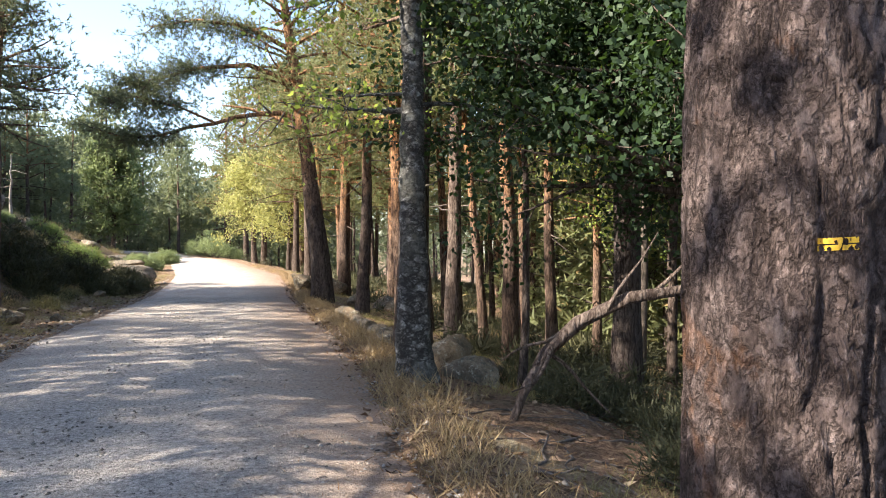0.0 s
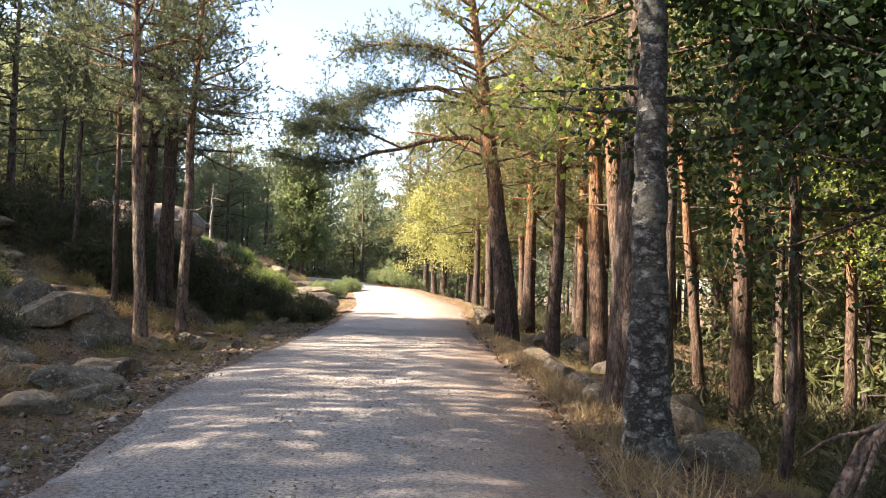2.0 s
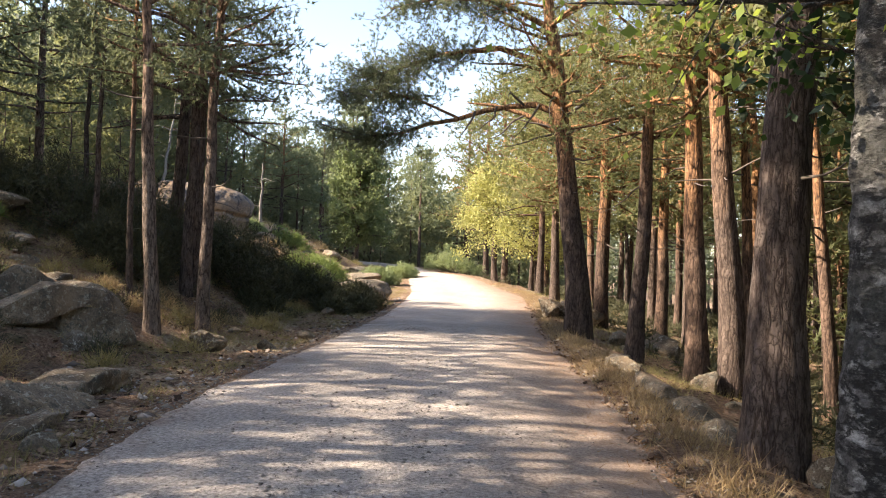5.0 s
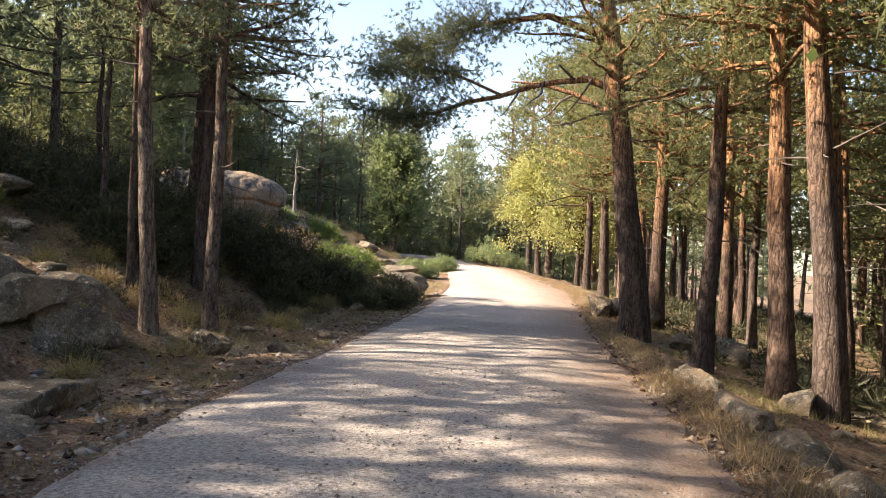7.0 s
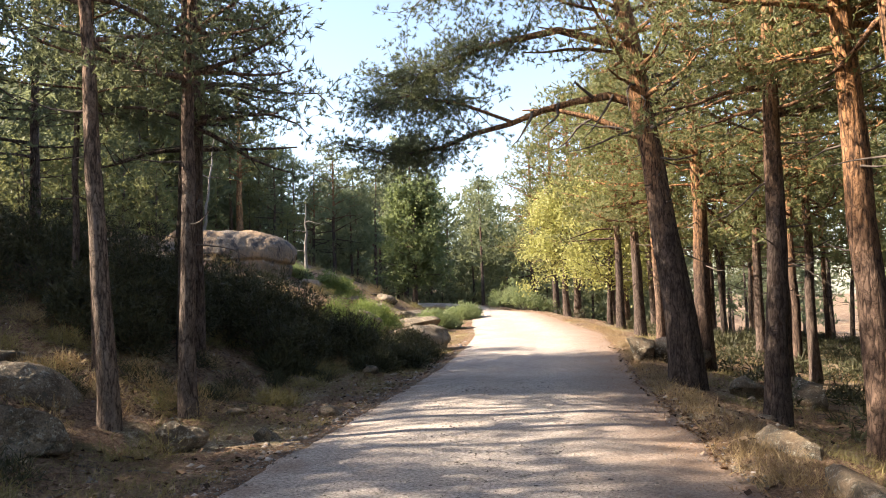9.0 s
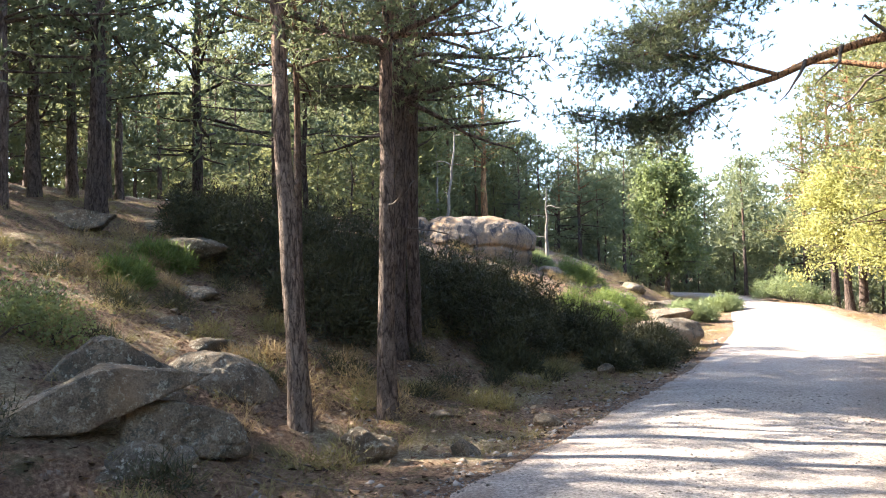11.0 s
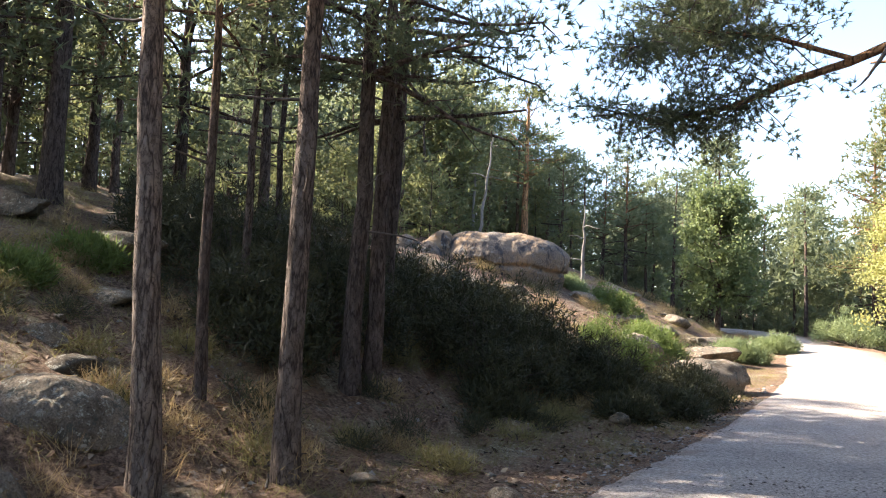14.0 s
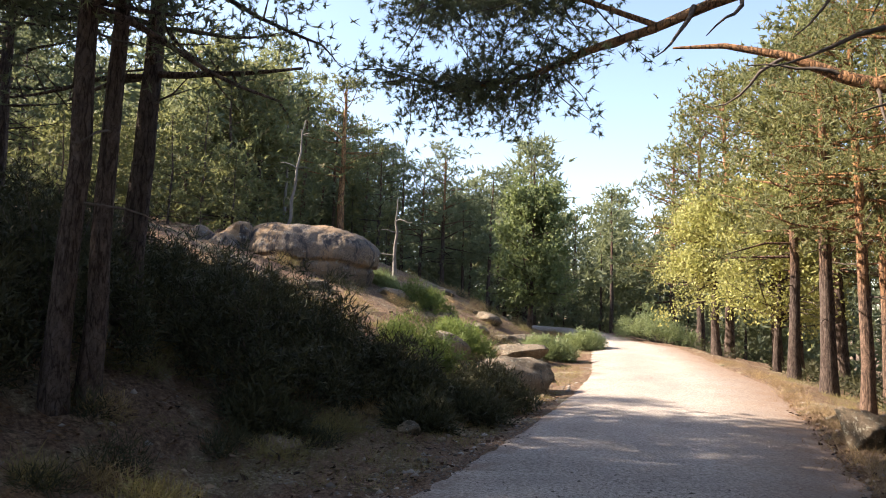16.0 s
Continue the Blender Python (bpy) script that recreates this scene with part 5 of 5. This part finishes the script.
while n < 250:
    y = rng.uniform(8, 30)
    x = edges(y)[0] - 1.6 - 8 * rng.random() ** 1.1
    if 12.6 < y < 16 and -12 < x < -9:
        continue
    s = rng.uniform(0.14, 0.34)
    dry = n % 3
    if n > 190:
        y = rng.uniform(28, 50)
        x, s = edges(y)[0] - rng.uniform(0.6, 11), rng.uniform(0.25, 0.6)
    bush(x, y, s, s * 0.9, s * rng.uniform(0.5, 0.9), 800 + n, (GRASS_MIXED, GRASS_DRY, BUSH_SHADED)[dry], ("straggling half-dry heath plant on the bank", "dead tawny bracken clump on the bank", "small dark heath plant on the bank")[dry], 22, 26, 0.13, 0.011, "heath_plant")
    n += 1
for i, (x, y, w, d, h) in enumerate([(-14.6, 50.0, 1.9, 1.3, 1.7), (-14.9, 38.6, 0.9, 0.7, 0.8), (-15.6, 43.5, 0.8, 0.7, 0.7), (-21.6, 38.4, 0.6, 0.5, 0.5)]):
    bush(x, y, w, d, h, 680 + i, BUSH_PALE, "pale grey-green broom bush in full sun", 230)


# undergrowth whose dark colour deepens the shade on the floor right of the road
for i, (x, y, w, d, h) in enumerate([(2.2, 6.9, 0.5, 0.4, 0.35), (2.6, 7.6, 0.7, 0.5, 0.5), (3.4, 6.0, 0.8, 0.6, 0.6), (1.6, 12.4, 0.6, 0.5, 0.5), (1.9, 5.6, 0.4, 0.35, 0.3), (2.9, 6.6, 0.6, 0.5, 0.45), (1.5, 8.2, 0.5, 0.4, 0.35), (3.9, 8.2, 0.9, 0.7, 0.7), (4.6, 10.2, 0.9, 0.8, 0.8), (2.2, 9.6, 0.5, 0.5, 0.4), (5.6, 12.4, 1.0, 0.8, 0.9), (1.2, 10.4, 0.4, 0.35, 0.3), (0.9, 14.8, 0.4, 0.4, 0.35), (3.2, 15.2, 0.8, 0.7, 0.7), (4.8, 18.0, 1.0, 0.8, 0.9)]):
    bush(x, y, w, d, h, 700 + i, BUSH_SHADED, "low undergrowth below the road edge, darkened for shade", 70, 40, 0.1, 0.016, "undergrowth_bush")

rng = np.random.default_rng(52)
low_c = []
while len(low_c) < 2600:
    y = rng.uniform(9, 50)
    x = edges(y)[1] + 2.2 + 16 * rng.random() ** 0.8
    if noise.noise((x * 0.35, y * 0.35, 6.0)) > -0.12:
        low_c.append((x, y, land(x, y) + rng.uniform(0.02, 0.4)))
# the carpet's dark tone includes the shade beneath the pines
tagged(mesh_object("undergrowth", *sprigs(low_c, (0.34, 0.34, 0.16), 34, 0.22, 0.035, rng, 0.3), BUSH_SHADED), "low undergrowth beneath the pines, darkened for shade", "undergrowth", kind="stuff")

rng = np.random.default_rng(15)
for i in range(70):
    y = rng.uniform(3.5, 32)
    l, r = edges(y)
    if i >= 46:
        y = rng.uniform(4, 9)
        x, turn = edges(y)[1] + rng.uniform(0.6, 2.6), rng.uniform(0, 6.28)
    elif i % 3:
        x, turn = l - rng.uniform(0.5, 6), rng.uniform(0, 6.28)
    else:
        x, turn = r + rng.uniform(0.5, 4), rng.uniform(0, 6.28)
    ln = rng.uniform(0.4, 1.5)
    line = []
    for k in range(6):
        s = (k / 5 - 0.5) * ln
        bx, by = x + math.cos(turn) * s + 0.05 * rng.normal(), y + math.sin(turn) * s + 0.05 * rng.normal()
        line.append((bx - x, by - y, land(bx, by) + 0.015 - land(x, y)))
    stick = mesh_object("fallen_stick", *tube(np.array(line), np.linspace(0.016, 0.006, 6), 5), DEAD, True)
    stick.matrix_basis = Matrix.Translation((x, y, land(x, y)))
    tagged(stick, "grey dead stick lying on the forest floor", "stick", "sticks on the ground")

for i in range(60):
    y = rng.uniform(8, 34)
    l, r = edges(y)
    x = l - 0.5 - 7 * rng.random() ** 1.4 if i % 4 else r + rng.uniform(0.4, 2.5)
    s = rng.uniform(0.06, 0.22)
    rock(x, y, (s, s * rng.uniform(0.6, 0.9), s * rng.uniform(0.4, 0.7)), 900 + i, rng.uniform(0, 3), (0.1, 0.1), 0.35, 0.25, 4, "stone", "grey weathered stone half buried in the ground", detail=3)


# ---- grass, needles and pebbles ----
def tufts_of(name, spots, mat, label, per, high, seed, spread=0.12, thin=0.012, lay=0.5):
    rng = np.random.default_rng(seed)
    base = np.repeat(np.array([(x, y, land(x, y) - 0.02) for x, y in spots]), per, axis=0)
    n = len(base)
    base[:, :2] += rng.normal(size=(n, 2)) * spread
    size = np.repeat(rng.uniform(0.5, 1.3, len(spots)), per)[:, None]
    d = rng.normal(size=(n, 3)) * lay
    d[:, 2] = 1
    d /= np.linalg.norm(d, axis=1)[:, None]
    s = np.cross(d, rng.normal(size=(n, 3)))
    s /= np.linalg.norm(s, axis=1)[:, None]
    ln = high * size * rng.uniform(0.5, 1.2, (n, 1))
    verts = np.stack([base - s * thin / 2, base + s * thin / 2, base + d * ln], 1).reshape(-1, 3)
    return tagged(mesh_object(name, verts, np.arange(3 * n).reshape(n, 3), mat), label, "grass", kind="stuff")


rng = np.random.default_rng(9)
spots = []
while len(spots) < 900:
    y = 1.5 + 40 * rng.random() ** 1.4
    spots.append((edges(y)[1] + 0.1 + abs(rng.normal()) * 0.26, y))
tufts_of("verge_grass", spots, GRASS_TAWNY, "dry straw-coloured grass along the road edge", 18, 0.23, 1, 0.11, 0.009, 0.75)
spots = []
while len(spots) < 4200:
    y = rng.uniform(4, 46)
    d = 0.3 + 9 * rng.random() ** 1.4
    x = edges(y)[0] - d
    if noise.noise((x * 0.6, y * 0.6, 9.0)) > -0.1:
        spots.append((x, y))
tufts_of("bank_grass", spots, GRASS_MIXED, "sparse yellowed grass on the stony bank", 20, 0.16, 2, 0.13, 0.008, 0.9)
spots = []
while len(spots) < 4200:
    y = 2 + 38 * rng.random() ** 1.4
    x = edges(y)[1] + 1 + 12 * rng.random() ** 1.3
    if noise.noise((x * 0.5, y * 0.5, 3.0)) > -0.05:
        spots.append((x, y))
tufts_of("forest_grass", spots, GRASS_MIXED, "thin dry grass on the forest floor", 22, 0.18, 3, 0.14, 0.007, 0.7)
spots = [(-10.15 + 0.25 * rng.normal(), 15.2 + 0.25 * rng.normal()) for _ in range(7)] + [(-10.3 + 0.3 * rng.normal(), 16.2 + 0.2 * rng.normal()) for _ in range(5)]
tufts_of("straw_tuft", spots, GRASS_DRY, "arching tuft of pale straw grass", 40, 0.34, 4, 0.09, 0.007, 0.9)

spots = []
while len(spots) < 22000:
    y = rng.uniform(3, 34)
    l, r = edges(y)
    x = l - 0.2 - 7 * rng.random() ** 1.3 if rng.random() < 0.6 else r + 5 * rng.random() ** 1.5 - 1.0 * rng.random()
    spots.append((x, y))
tufts_of("fallen_needles", spots, LITTER, "brown fallen pine needles and twigs", 4, 0.12, 5, 0.08, 0.013, 4.0)


spots = []
while len(spots) < 1700:
    x, y = rng.uniform(-26, -13), rng.uniform(9, 27)
    if noise.noise((x * 0.5, y * 0.5, 5.0)) > -0.15:
        spots.append((x, y))
tufts_of("slope_grass", spots, GRASS_MIXED, "yellowed grass clumps on the upper slope", 26, 0.19, 6, 0.16, 0.008, 0.9)


def chips(name, spots, low, high, seed, label):
    """Bark flakes, cones and leaf scraps lying flat, each a crooked four-cornered piece."""
    rng = np.random.default_rng(seed)
    n = len(spots)
    base = np.array([(x, y, land(x, y) + 0.022) for x, y in spots])
    size = rng.uniform(low, high, (n, 1, 1))
    a = rng.uniform(0, 6.28, (n, 1)) + np.array([0, 1.3, 3.1, 4.5]) + rng.normal(size=(n, 4)) * 0.25
    v = np.stack([np.cos(a), np.sin(a) * 0.6, rng.normal(size=(n, 4)) * 0.35], -1) * size
    turn = rng.uniform(0, 6.28, (n, 1))
    x, y = v[..., 0] * np.cos(turn) - v[..., 1] * np.sin(turn), v[..., 0] * np.sin(turn) + v[..., 1] * np.cos(turn)
    v = np.stack([x, y, v[..., 2]], -1) + base[:, None, :]
    return tagged(mesh_object(name, v.reshape(-1, 3), np.arange(4 * n).reshape(n, 4), CHIPS), label, "litter", kind="stuff")


spots = []
while len(spots) < 15000:
    y = rng.uniform(3, 32)
    l, r = edges(y)
    x = l - 0.1 - 9 * rng.random() ** 1.3 if rng.random() < 0.68 else r - 0.6 + 5 * rng.random() ** 1.3
    if l < x < r - 0.25:
        continue
    spots.append((x, y))
chips("forest_litter", spots, 0.015, 0.06, 41, "scraps of bark, cones and dead leaves on the ground")


def pebbles(name, spots, low, high, seed, label, lift=0.0):
    """Loose stones, each a bent eight-sided lump."""
    rng = np.random.default_rng(seed)
    shape = np.array([(1, 0, 0), (0, 1, 0), (-1, 0, 0), (0, -1, 0), (0, 0, 1), (0, 0, -1)], dtype=float)
    face = np.array([(0, 1, 4), (1, 2, 4), (2, 3, 4), (3, 0, 4), (1, 0, 5), (2, 1, 5), (3, 2, 5), (0, 3, 5)])
    n = len(spots)
    size = low * (high / low) ** (rng.random(n) ** 2.5)
    v = shape[None] * (1 + 0.35 * rng.normal(size=(n, 6, 1))) * size[:, None, None] * np.array((1, 0.8, 0.5))
    a = rng.uniform(0, 6.28, n)
    ca, sa = np.cos(a)[:, None], np.sin(a)[:, None]
    x, y = v[..., 0] * ca - v[..., 1] * sa, v[..., 0] * sa + v[..., 1] * ca
    v = np.stack([x, y, v[..., 2]], -1) + np.array(spots)[:, None, :]
    f = face[None] + 6 * np.arange(n)[:, None, None]
    return tagged(mesh_object(name, v.reshape(-1, 3), f.reshape(-1, 3), PEBBLE), label, "stones", kind="stuff")


spots = []
while len(spots) < 10000:
    y = 1.5 + 22 * rng.random() ** 1.2
    l, r = edges(y)
    s = rng.random()
    x = l + (r - l) * s
    spots.append((x, y, np.interp(y, ZY, ZZ) + 0.05 * (1 - (2 * s - 1) ** 2) - 0.012 * math.cos((s - 0.5) * 14)))
while len(spots) < 16000:
    y = 2 + 26 * rng.random() ** 1.2
    l, r = edges(y)
    x = l - 0.12 + 0.16 * rng.normal() if rng.random() < 0.65 else r + 0.1 + 0.2 * rng.normal()
    spots.append((x, y, max(land(x, y) + 0.012, np.interp(y, ZY, ZZ) - 0.03)))
pebbles("road_gravel", spots, 0.009, 0.027, 31, "loose grey gravel lying on the road")
spots = []
while len(spots) < 1800:
    y = rng.uniform(3, 34)
    l, r = edges(y)
    x = l - 0.1 - abs(rng.normal()) * 0.4 if rng.random() < 0.92 else r + abs(rng.normal()) * 0.4
    spots.append((x, y, land(x, y) + 0.01))
while len(spots) < 2800:
    y = rng.uniform(8, 34)
    x = edges(y)[0] - 0.4 - 8 * rng.random() ** 1.2
    spots.append((x, y, land(x, y) + 0.01))
pebbles("edge_stones", spots, 0.015, 0.08, 32, "angular stones in the ditch along the road")
